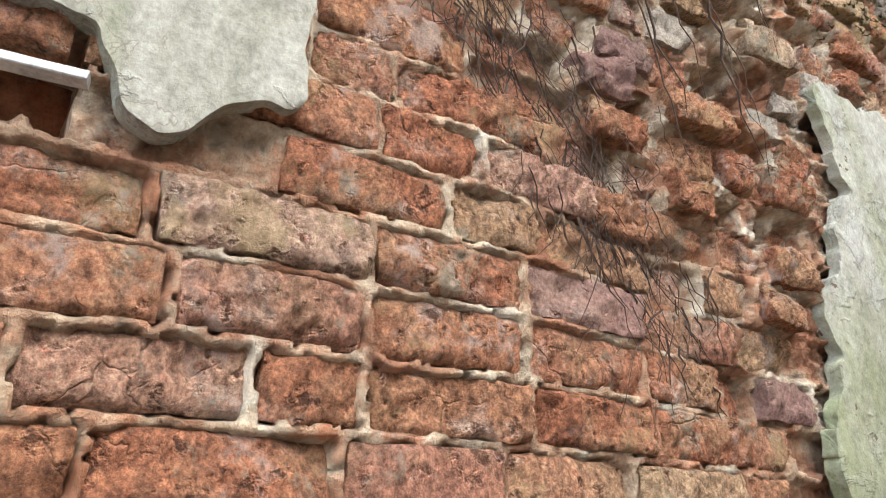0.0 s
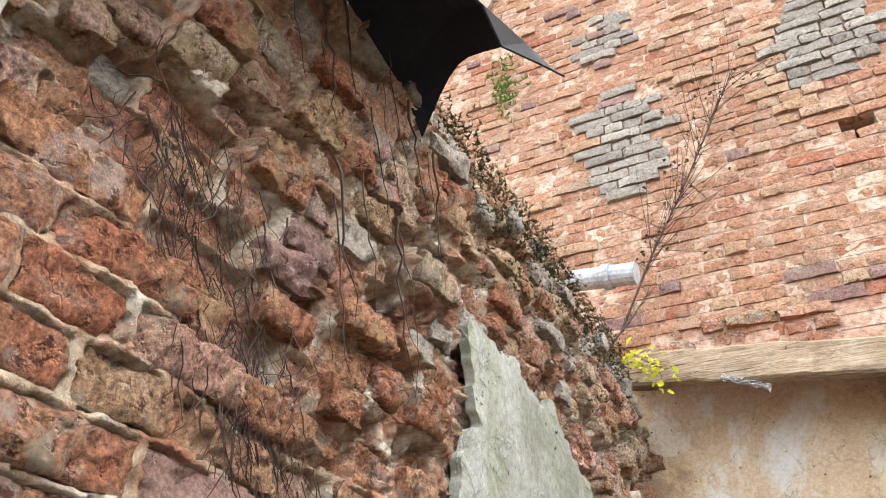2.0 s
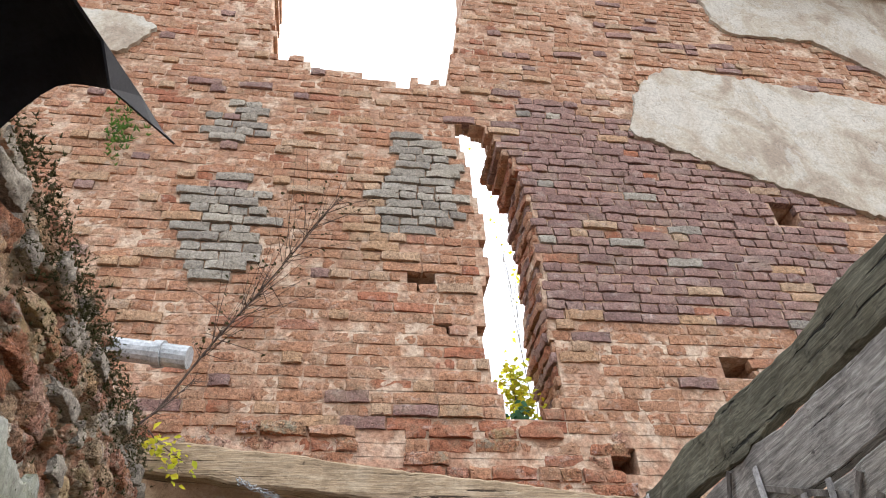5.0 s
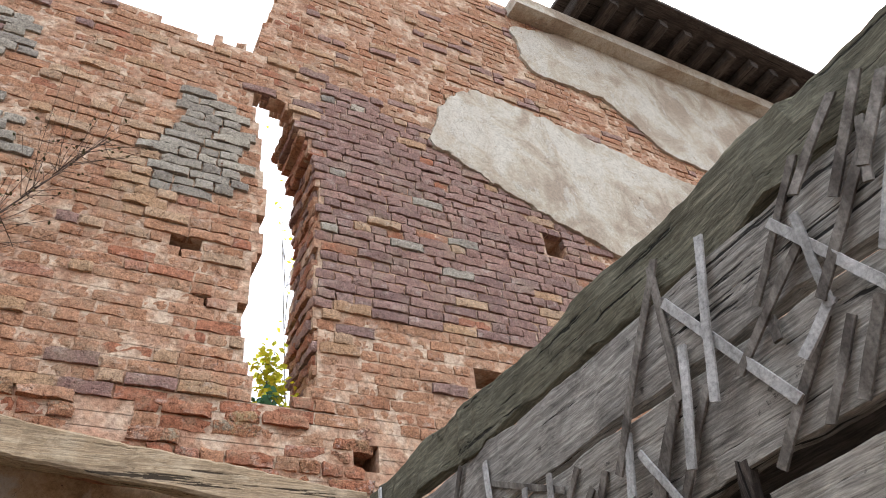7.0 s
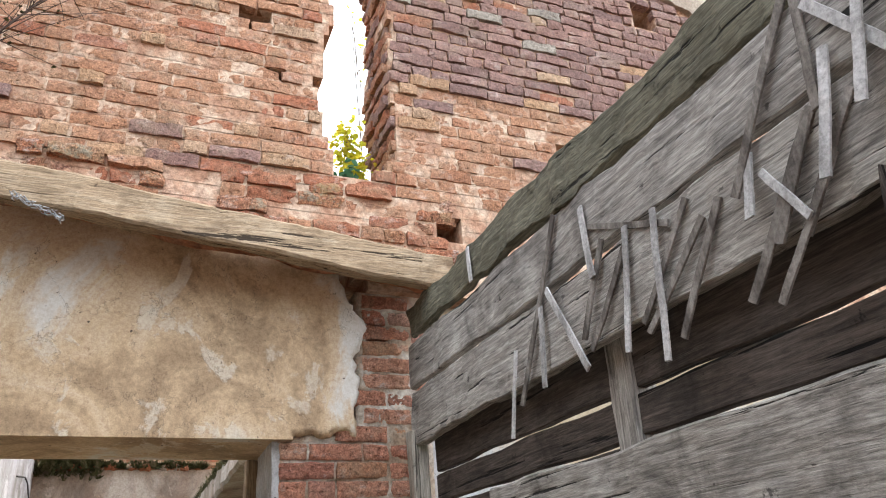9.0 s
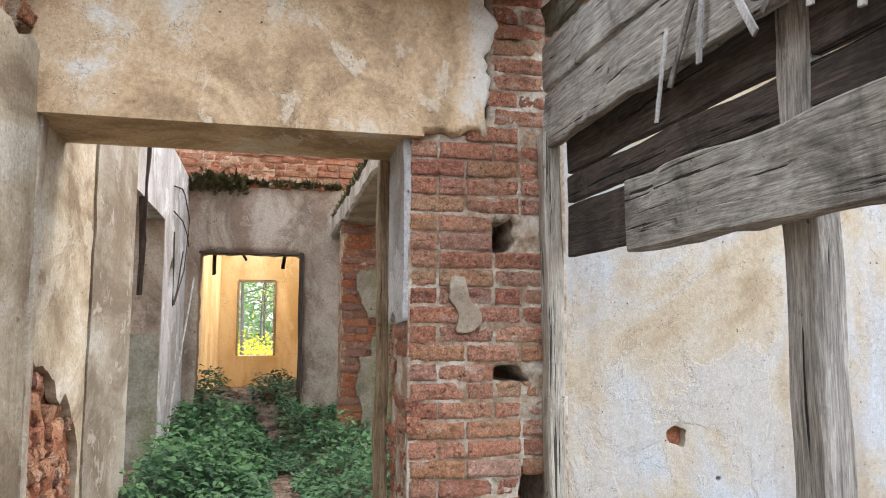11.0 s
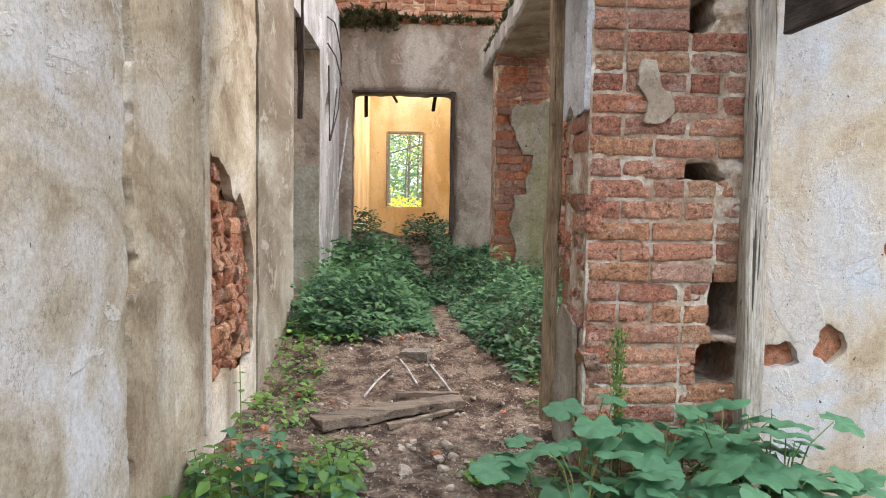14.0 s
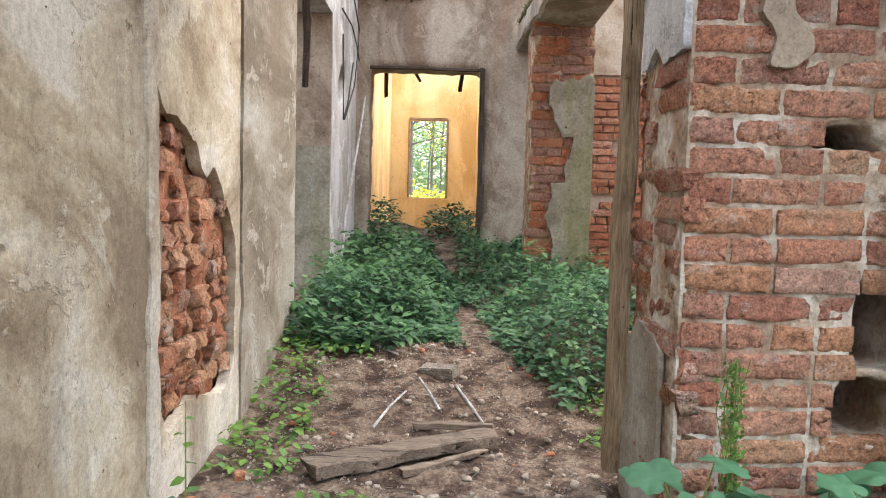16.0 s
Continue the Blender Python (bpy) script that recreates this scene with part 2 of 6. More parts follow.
M["plaster_lintel"] = plaster_material("warm_lintel_plaster", [(0.390, (0.36, 0.25, 0.155)), (0.473, (0.56, 0.405, 0.255)), (0.544, (0.64, 0.50, 0.345)), (0.599, (0.70, 0.66, 0.60))], 1.7, (1, 1, 1), (0.45, 0.32, 0.20), (0.66, 0.58, 0.47), runs=0.25)
M["plaster_left"] = plaster_material("flaking_limewash", [(0.401, (0.29, 0.25, 0.185)), (0.473, (0.42, 0.38, 0.31)), (0.533, (0.50, 0.49, 0.465)), (0.599, (0.55, 0.57, 0.59))], 2.3, (1, 0.5, 0.8), (0.34, 0.29, 0.225), (0.62, 0.63, 0.63), runs=0.3)
M["plaster_blue"] = plaster_material("limewashed_plaster", [(0.401, (0.32, 0.25, 0.165)), (0.480, (0.44, 0.37, 0.27)), (0.54, (0.47, 0.43, 0.365)), (0.62, (0.46, 0.485, 0.51))], 1.0, (1, 1, 1), (0.33, 0.255, 0.17), (0.45, 0.44, 0.42), 0.28, runs=0.5)
M["plaster_white"] = plaster_material("whitewashed_plaster", [(0.401, (0.27, 0.26, 0.25)), (0.489, (0.37, 0.37, 0.375)), (0.588, (0.45, 0.46, 0.49))], 2.2, (1, 1, 0.5), (0.36, 0.32, 0.27), (0.60, 0.61, 0.63))
M["plaster_brown"] = plaster_material("damp_brown_plaster", [(0.401, (0.20, 0.165, 0.135)), (0.489, (0.31, 0.27, 0.225)), (0.588, (0.42, 0.385, 0.335))], 2.2, (1, 1, 0.6), (0.25, 0.165, 0.12), (0.40, 0.35, 0.30))
M["plaster_upper"] = plaster_material("weathered_pale_plaster", [(0.401, (0.31, 0.25, 0.195)), (0.478, (0.41, 0.355, 0.28)), (0.577, (0.48, 0.445, 0.385))], 1.8, (1, 1, 1), (0.35, 0.27, 0.20), (0.46, 0.425, 0.37), 0.5, runs=0.3)
M["plaster_yellow"] = plaster_material("ochre_plaster", [(0.390, (0.60, 0.40, 0.17)), (0.500, (0.73, 0.53, 0.26)), (0.610, (0.80, 0.62, 0.35))], 1.5, (1, 1, 0.5), (0.56, 0.40, 0.20), (0.76, 0.58, 0.32), 0.3)
M["earth"] = rough_material("brown_earth", [(0.40, (0.055, 0.034, 0.025)), (0.49, (0.13, 0.088, 0.064)), (0.58, (0.24, 0.18, 0.138))], 9, None,
                            (1.1, 0.55, 0.7, (0.27, 0.215, 0.17), None), 0.04, 58, grain=1.0)
M["stone"] = rough_material("pale_rubble", [(0.3, (0.22, 0.18, 0.14)), (0.6, (0.36, 0.31, 0.26)), (0.75, (0.5, 0.46, 0.41))], 9, None, None, 0.004, 60)
M["moss"] = rough_material("moss", [(0.38, (0.04, 0.045, 0.016)), (0.5, (0.10, 0.105, 0.045)), (0.62, (0.22, 0.19, 0.12))], 14, None, None, 0.03, 60)
M["felt"] = rough_material("roofing_felt", [(0.3, (0.004, 0.005, 0.009)), (0.7, (0.010, 0.011, 0.016))], 6, None, None, 0.002, 60, 0.75)
M["steel"] = rough_material("galvanised_steel", [(0.3, (0.30, 0.32, 0.33)), (0.7, (0.48, 0.50, 0.52))], 8, None, None, 0.001, 60, 0.45)
M["cable"] = rough_material("cable_rubber", [(0.3, (0.02, 0.02, 0.022)), (0.7, (0.05, 0.048, 0.045))], 20, None, None, 0.001, 60, 0.6)
M["root"] = rough_material("dry_root", [(0.3, (0.035, 0.022, 0.018)), (0.7, (0.11, 0.075, 0.055))], 30, None, None, 0.003, 80)


def wood_material(name, dark, mid, light, axis, relief=0.006):
    m, nt, b = material(name)
    k = "xyz".index(axis)
    st = [38.0, 38.0, 38.0]
    st[k] = 2.6
    g = noise_tex(nt, 1.6, 9, 0.7, "World", tuple(st))
    g.inputs["Distortion"].default_value = 0.9
    base = ramp(nt, g.outputs[0], [(0.27, dark), (0.5, mid), (0.74, light)])
    p = noise_tex(nt, 3.2, 8, 0.68, "World")
    p.inputs["Distortion"].default_value = 0.8
    base = mix(nt, mix(nt, 1.0, ramp(nt, p.outputs[0], [(0.50, BLACK), (0.68, WHITE)]), (0.8,) * 3, "MULTIPLY"), base, dark)
    pale = noise_tex(nt, 4.4, 7, 0.66, "World")
    base = mix(nt, mix(nt, 1.0, ramp(nt, pale.outputs[0], [(0.56, BLACK), (0.72, WHITE)]), (0.6,) * 3, "MULTIPLY"), base, light)
    st = [24.0, 24.0, 24.0]
    st[k] = 0.7
    c = noise_tex(nt, 1.5, 5, 0.6, "World", tuple(st))
    st = [190.0, 190.0, 190.0]
    st[k] = 10.0
    fibre = noise_tex(nt, 1.0, 6, 0.75, "World", tuple(st))
    fibre.inputs["Distortion"].default_value = 0.6
    base = mix(nt, 0.6, base, ramp(nt, fibre.outputs[0], [(0.34, (0.12, 0.12, 0.12)), (0.5, (0.5, 0.5, 0.5)), (0.66, (0.86, 0.85, 0.83))]), "OVERLAY")
    pock = noise_tex(nt, 16, 6, 0.7, "World")
    base = mix(nt, ramp(nt, pock.outputs[0], [(0.64, BLACK), (0.69, (0.8, 0.8, 0.8))]), base, (dark[0] * 0.5, dark[1] * 0.5, dark[2] * 0.5))
    base = mix(nt, ramp(nt, c.outputs[0], [(0.355, WHITE), (0.375, BLACK)]), base, (dark[0] * 0.3, dark[1] * 0.3, dark[2] * 0.3))
    i = nt.nodes.new("ShaderNodeObjectInfo")
    base = mix(nt, 1.0, base, ramp(nt, i.outputs["Random"], [(0.0, (0.68, 0.68, 0.69)), (1.0, (1.0, 1.0, 0.99))]), "MULTIPLY")
    nt.links.new(base, b.inputs["Base Color"])
    b.inputs["Roughness"].default_value = 0.85
    b.inputs["Specular IOR Level"].default_value = 0.25
    h = mix(nt, 0.5, mix(nt, 0.5, g.outputs[0], fibre.outputs[0]), ramp(nt, c.outputs[0], [(0.34, BLACK), (0.42, WHITE)]))
    bump(nt, b, h, 1.0, relief)
    return m


for ax in "xyz":
    M["wood_" + ax] = wood_material("grey_weathered_wood_" + ax, (0.085, 0.078, 0.072), (0.32, 0.30, 0.275), (0.58, 0.56, 0.52), ax)
    M["dark_wood_" + ax] = wood_material("dark_timber_" + ax, (0.025, 0.021, 0.019), (0.075, 0.061, 0.053), (0.15, 0.125, 0.11), ax)
M["beam_wood"] = wood_material("bleached_beam_wood", (0.15, 0.10, 0.06), (0.36, 0.26, 0.165), (0.52, 0.42, 0.30), "x", 0.008)
M["post_wood"] = wood_material("pale_post_wood", (0.22, 0.195, 0.165), (0.42, 0.385, 0.33), (0.55, 0.52, 0.46), "z", 0.005)
M["jamb_wood"] = wood_material("brown_jamb_wood", (0.13, 0.085, 0.05), (0.30, 0.215, 0.135), (0.44, 0.35, 0.24), "z", 0.005)
M["pale_board"] = wood_material("bleached_board_wood", (0.085, 0.078, 0.07), (0.36, 0.34, 0.31), (0.60, 0.585, 0.55), "y", 0.005)
M["board_top"] = wood_material("lichened_wood", (0.045, 0.042, 0.03), (0.125, 0.118, 0.085), (0.27, 0.25, 0.19), "y", 0.014)
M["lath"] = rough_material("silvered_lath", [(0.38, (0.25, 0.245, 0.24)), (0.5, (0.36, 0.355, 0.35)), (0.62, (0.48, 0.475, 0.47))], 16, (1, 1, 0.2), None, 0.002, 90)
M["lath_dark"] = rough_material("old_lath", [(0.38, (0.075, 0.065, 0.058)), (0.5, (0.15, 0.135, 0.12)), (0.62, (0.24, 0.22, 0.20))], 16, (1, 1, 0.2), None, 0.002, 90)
M["log_wood"] = wood_material("rotten_plank_wood", (0.10, 0.075, 0.06), (0.20, 0.155, 0.12), (0.30, 0.25, 0.20), "x", 0.008)


def leaf_material(name, tones, trans=0.35):
    m, nt, b = material(name)
    g = nt.nodes.new("ShaderNodeNewGeometry")
    k = len(tones)
    base = ramp(nt, g.outputs["Random Per Island"], [(i / (k - 1), c) for i, c in enumerate(tones)])
    n = noise_tex(nt, 40, 4, 0.6, "World")
    base = mix(nt, 0.5, base, ramp(nt, n.outputs[0], [(0.3, (0.38, 0.38, 0.38)), (0.7, (0.62, 0.62, 0.62))]), "OVERLAY")
    nt.links.new(base, b.inputs["Base Color"])
    b.inputs["Roughness"].default_value = 0.55
    b.inputs["Specular IOR Level"].default_value = 0.35
    b.inputs["Transmission Weight"].default_value = 0.0
    t = nt.nodes.new("ShaderNodeBsdfTranslucent")
    nt.links.new(base, t.inputs[0])
    s = nt.nodes.new("ShaderNodeMixShader")
    s.inputs[0].default_value = trans
    nt.links.new(b.outputs[0], s.inputs[1])
    nt.links.new(t.outputs[0], s.inputs[2])
    nt.links.new(s.outputs[0], nt.nodes["Material Output"].inputs[0])
    bump(nt, b, n.outputs[0], 0.4, 0.003)
    return m


M["leaf_big"] = leaf_material("broad_leaf", [(0.05, 0.15, 0.075), (0.10, 0.24, 0.13), (0.04, 0.12, 0.06), (0.13, 0.28, 0.15)])
M["leaf_cover"] = leaf_material("nettle_leaf", [(0.03, 0.085, 0.045), (0.09, 0.19, 0.10), (0.045, 0.12, 0.065), (0.12, 0.23, 0.12), (0.05, 0.12, 0.06)])
M["leaf_mid"] = leaf_material("ivy_leaf", [(0.07, 0.17, 0.06), (0.10, 0.21, 0.08), (0.055, 0.13, 0.06)])
M["leaf_bright"] = leaf_material("young_leaf", [(0.10, 0.22, 0.05), (0.16, 0.28, 0.05), (0.07, 0.17, 0.06)])
M["leaf_yellow"] = leaf_material("autumn_leaf", [(0.72, 0.64, 0.05), (0.52, 0.58, 0.06), (0.70, 0.56, 0.05)], 0.65)
# far foliage: distance haze is put into the paler leaf colours
M["leaf_far"] = leaf_material("hazed_woodland_leaf", [(0.20, 0.33, 0.15), (0.26, 0.40, 0.24), (0.30, 0.40, 0.14), (0.18, 0.30, 0.18)], 0.5)
M["stem"] = rough_material("plant_stem", [(0.3, (0.10, 0.14, 0.04)), (0.7, (0.20, 0.24, 0.08))], 30)
M["bark"] = rough_material("tree_bark", [(0.3, (0.07, 0.06, 0.05)), (0.7, (0.20, 0.18, 0.15))], 12, (4, 4, 1), None, 0.01, 40)


# ---- mesh helpers ----
def part(name, bm, mat, parent=None, label=""):
    me = bpy.data.meshes.new(name)
    bm.to_mesh(me)
    bm.free()
    return mesh_part(name, me, mat, parent, label)


def mesh_part(name, me, mat, parent=None, label=""):
    if mat and not me.materials:
        me.materials.append(mat)
    ob = new(name, me)
    ob.parent = parent
    if label:
        tagged(ob, label)
    return ob


def box(bm, x0, x1, y0, y1, z0, z1):
    v = [bm.verts.new((x, y, z)) for x in (x0, x1) for y in (y0, y1) for z in (z0, z1)]
    for a, b, c, d in ((0, 1, 3, 2), (4, 6, 7, 5), (0, 4, 5, 1), (2, 3, 7, 6), (0, 2, 6, 4), (1, 5, 7, 3)):
        bm.faces.new((v[a], v[b], v[c], v[d]))
    return v


def n3(x, y, z, scale=1.0):
    return noise.noise(Vector((x * scale, y * scale, z * scale)))


def beam_mesh(start, end, width, height, seed, cuts=14, wear=0.006, taper=0.0, up=(0, 0, 1)):
    """A worn timber from start to end: rounded section, uneven edges."""
    a, b = Vector(start), Vector(end)
    d = (b - a).normalized()
    side = d.cross(Vector(up)).normalized()
    top = side.cross(d).normalized()
    bm = bmesh.new()
    c = min(width, height) * 0.12
    prof = [(-width / 2, -height / 2 + c), (-width / 2 + c, -height / 2), (0, -height / 2), (width / 2 - c, -height / 2), (width / 2, -height / 2 + c), (width / 2, 0),
            (width / 2, height / 2 - c), (width / 2 - c, height / 2), (0, height / 2), (-width / 2 + c, height / 2), (-width / 2, height / 2 - c), (-width / 2, 0)]
    rings = []
    for i in range(cuts + 1):
        f = i / cuts
        p = a.lerp(b, f)
        k = 1 - taper * f
        ring = []
        for j, (u, v) in enumerate(prof):
            q = p + side * u * k + top * v * k
            r = noise.noise_vector(q * 4.0 + Vector((seed * 7.3, seed, 0))) * wear * 1.5 + noise.noise_vector(q * 17.0 + Vector((seed, 0, 3))) * wear * 0.6
            if i in (0, cuts):
                r += d * n3(q.x * 30, q.y * 30, q.z * 30) * wear * 2
            ring.append(bm.verts.new(q + r))
        rings.append(ring)
    n = len(prof)
    for r0, r1 in zip(rings, rings[1:]):
        for j in range(n):
            bm.faces.new((r0[j], r0[(j + 1) % n], r1[(j + 1) % n], r1[j]))
    bm.faces.new(rings[0][::-1])
    bm.faces.new(rings[-1])
    return bm


def tube(bm, pts, r0, r1, sides=6):
    rings = []
    pts = [Vector(p) for p in pts]
    for i, p in enumerate(pts):
        d = (pts[min(i + 1, len(pts) - 1)] - pts[max(i - 1, 0)]).normalized()
        s = d.orthogonal().normalized()
        t = d.cross(s)
        r = r0 + (r1 - r0) * i / max(1, len(pts) - 1)
        rings.append([bm.verts.new(p + (s * math.cos(k * 2 * math.pi / sides) + t * math.sin(k * 2 * math.pi / sides)) * r) for k in range(sides)])
    for a, b in zip(rings, rings[1:]):
        for k in range(sides):
            bm.faces.new((a[k], a[(k + 1) % sides], b[(k + 1) % sides], b[k]))
    bm.faces.new(rings[0][::-1])
    bm.faces.new(rings[-1])


# plane frames: (u, z, depth into the wall) to the world
def facing_south(y):
    return lambda u, z, d: (u, y + d, z)


def facing_east(x):
    return lambda u, z, d: (x - d, u, z)


def facing_west(x):
    return lambda u, z, d: (x + d, u, z)


def inside_polygon(poly, u, z):
    hit = False
    for (a, b), (c, d) in zip(poly, poly[1:] + poly[:1]):
        if (b > z) != (d > z) and u < (c - a) * (z - b) / (d - b) + a:
            hit = not hit
    return hit


def sheet(name, frame_of, u0, u1, z0, z1, step, keep, thickness, mat, parent=None, label="", wave=0.004, ragged=0.012, flip=False, seed=0, closed=False):
    """A coat of plaster or mortar: a fine grid where keep(u, z) holds, with a crumbled edge and a thickness."""
    nu, nz = max(1, round((u1 - u0) / step)), max(1, round((z1 - z0) / step))
    du, dz = (u1 - u0) / nu, (z1 - z0) / nz
    cells = set()
    for i in range(nu):
        for j in range(nz):
            u, z = u0 + (i + 0.5) * du, z0 + (j + 0.5) * dz
            if keep(u, z):
                cells.add((i, j))
    pos, edge = {}, {}
    for i, j in cells:
        for c in ((i, j), (i + 1, j), (i + 1, j + 1), (i, j + 1)):
            pos.setdefault(c, [u0 + c[0] * du, z0 + c[1] * dz])
    rims = []
    for i, j in cells:
        for di, dj, a, b in ((0, -1, (i, j), (i + 1, j)), (1, 0, (i + 1, j), (i + 1, j + 1)), (0, 1, (i + 1, j + 1), (i, j + 1)), (-1, 0, (i, j + 1), (i, j))):
            if (i + di, j + dj) not in cells:
                rims.append((a, b))
                edge.setdefault(a, []).append(b)
                edge.setdefault(b, []).append(a)
    free = [c for c in edge if 0 < c[0] < nu and 0 < c[1] < nz]
    for _ in range(3):
        moved = {c: [sum(pos[q][k] for q in edge[c]) / len(edge[c]) * 0.6 + pos[c][k] * 0.4 for k in (0, 1)] for c in free}
        pos.update(moved)
    for c in free:
        u, z = pos[c]
        pos[c] = [u + n3(u * 9, z * 9, seed + 1.7) * ragged + n3(u * 31, z * 31, seed) * ragged * 0.6, z + n3(u * 9, z * 9, seed + 5.1) * ragged + n3(u * 31, z * 31, seed + 9) * ragged * 0.6]
    verts, index = [], {}
    for c, (u, z) in pos.items():
        d = wave * (n3(u * 1.7, z * 1.7, seed) + 0.5 * n3(u * 7, z * 7, seed + 3) + 0.25 * n3(u * 23, z * 23, seed + 4))
        if c in edge and 0 < c[0] < nu and 0 < c[1] < nz:
            d += thickness * 0.06
        index[c] = len(verts)
        verts.append(frame_of(u, z, d))
    back = {}
    for c in edge:
        u, z = pos[c]
        back[c] = len(verts)
        verts.append(frame_of(u, z, thickness))
    faces = [(index[i, j], index[i + 1, j], index[i + 1, j + 1], index[i, j + 1]) for i, j in cells]
    rim = {}
    for c in edge:
        rim[c] = len(verts)
        verts.append(verts[index[c]])
    faces += [(rim[b], rim[a], back[a], back[b]) for a, b in rims]
    if closed:
        for c in pos:
            if c not in back:
                back[c] = len(verts)
                verts.append(frame_of(*pos[c], thickness))
        faces += [(back[i, j], back[i, j + 1], back[i + 1, j + 1], back[i + 1, j]) for i, j in cells]
    if flip:
        faces = [f[::-1] for f in faces]
    me = bpy.data.meshes.new(name)
    me.from_pydata(verts, [], faces)
    me.shade_smooth()
    return mesh_part(name, me, mat, parent, label)


# ---- bricks ----
COURSE, LONG, SHORT, JOINT = 0.0785, 0.255, 0.124, 0.0125


def brick_shape(length, height, seed, rough):
    """One worn brick: front in the plane y = 0, 20 quads."""
    r = random.Random(seed)
    nx, nz = (6, 3) if rough > 0.008 else (4, 2)
    verts = []
    for j in range(nz + 1):
        for i in range(nx + 1):
            x, z = (i / nx - 0.5) * length, (j / nz - 0.5) * height
            rim = i in (0, nx) or j in (0, nz)
            corner = i in (0, nx) and j in (0, nz)
            y = (r.uniform(-0.4, 0.5) + 1.1 * n3(x * 14 + seed, z * 14, seed * 0.37)) * rough + (0.0012 + rough * 0.15 if rim else 0) + (0.002 + rough * 0.3 if corner else 0)
            verts.append((x + r.uniform(-1, 1) * (0.002 + rough * 0.22), y, z + r.uniform(-1, 1) * (0.002 + rough * 0.15)))
    ring = [i for i in range(nx)] + [nx + j * (nx + 1) for j in range(nz)] + [nz * (nx + 1) + nx - i for i in range(nx)] + [(nz - j) * (nx + 1) for j in range(nz)]
    n0 = len(verts)
    side = n0 + len(ring)
    for k in ring:
        x, y, z = verts[k]
        verts.append((x * 0.985, 0.07, z * 0.97))
    for k in ring:
        verts.append(verts[k])
    faces = [(j * (nx + 1) + i, j * (nx + 1) + i + 1, (j + 1) * (nx + 1) + i + 1, (j + 1) * (nx + 1) + i) for j in range(nz) for i in range(nx)]
    n = len(ring)
    faces += [(side + (k + 1) % n, side + k, n0 + k, n0 + (k + 1) % n) for k in range(n)]
    return np.array(verts), faces


SHAPES = {}


def brick_variant(length, rough, k):
    key = (round(length, 3), rough, k)
    if key not in SHAPES:
        SHAPES[key] = brick_shape(length - JOINT, COURSE - JOINT, hash(key) & 0xffff, rough)
    return key


BRICK_MESHES = {}


def brick_mesh(key, mat_key):
    if (key, mat_key) not in BRICK_MESHES:
        me = bpy.data.meshes.new("brick")
        v, f = SHAPES[key]
        me.from_pydata(v.tolist(), [], f)
        me.shade_smooth()
        me.materials.append(M[mat_key])
        BRICK_MESHES[key, mat_key] = me
    return BRICK_MESHES[key, mat_key]


def lay_bricks(parent, place, turn, u0, u1, z0, z1, keep, kind, single, rough=0.004, jitter=0.004, seed=1, lost=0.0, setback=None, sizes=(LONG, SHORT), proud=None):
    """Courses of stretchers and headers over a wall's face. place(u, z, d) gives the world; bricks where single(u, z) holds are
    objects of their own under parent, the rest are joined by material."""
    r = random.Random(seed)
    joined = {}
    row = 0
    z = z0
    while z < z1 - 0.02:
        zc = z + COURSE / 2
        u = u0 - r.uniform(0, LONG)
        pattern = row % 2
        while u < u1:
            if pattern and r.random() < 0.75 or r.random() < 0.18:
                length = sizes[1]
            else:
                length = sizes[0]
            for length in (length, sizes[1], sizes[1] * 0.6):
                uc = u + length / 2
                fits = keep(uc, zc) and keep(uc - length * 0.38, zc) and keep(uc + length * 0.38, zc)
                if fits:
                    break
            if fits and r.random() >= lost:
                d = r.uniform(-1, 1) * jitter + (setback(uc, zc) if setback else 0)
                sag = 0.014 * n3(uc * 0.9, zc * 0.7, seed + 0.5) + 0.006 * n3(uc * 3.1, zc * 2.3, seed + 1.5)
                key = brick_variant(length, rough, r.randrange(7))
                mat_key = kind(uc, zc, r)
                d -= proud.get(mat_key, 0.0) if proud else 0.0
                m = Matrix.Translation(place(uc, zc + sag, d)) @ pose(0, 0, 0, r.uniform(-1.5, 1.5) * (1 + rough * 150), r.uniform(-0.6, 0.6) * (1 + rough * 90), turn + r.uniform(-1, 1) * (1 + rough * 150))
                if single(uc, zc):
                    ob = new("brick", brick_mesh(key, mat_key))
                    ob.parent = parent
                    ob.matrix_local = m
                else:
                    joined.setdefault(mat_key, []).append((key, m))
            u += length
        z += COURSE
        row += 1
    for mat_key, items in joined.items():
        verts, faces, n = [], [], 0
        for key, m in items:
            v, f = SHAPES[key]
            mm = np.array(m)
            verts.append(v @ mm[:3, :3].T + mm[:3, 3])
            faces += [tuple(i + n for i in q) for q in f]
            n += len(v)
        me = bpy.data.meshes.new("brickwork")
        me.from_pydata(np.concatenate(verts).tolist(), [], faces)
        me.shade_smooth()
        tagged(mesh_part("brickwork", me, M[mat_key + "_joined"], parent), kind="stuff")


# ---- setting ----
def structure(ob, label, category="wall"):
    return tagged(ob, label, category, kind="structure")


def solid(name, mat, label, *boxes, category="wall"):
    bm = bmesh.new()
    for b in boxes:
        box(bm, *b)
    return structure(part(name, bm, mat), label, category)


def interpolate(table, v):
    for (a, fa), (b, fb) in zip(table, table[1:]):
        if v <= b:
            k = max(0.0, (v - a) / (b - a))
            return fa + (fb - fa) * k
    return table[-1][1]


PROFILE = [(-4, -0.10), (2.5, -0.08), (3.4, -0.06), (4.2, -0.04), (4.7, 0.04), (5.2, 0.12), (5.8, 0.12), (6.8, 0.12), (7.8, 0.2), (8.8, 0.42), (9.6, 0.62), (10.6, 0.5), (12, 0.4), (16, 0.3), (30, 0.2)]


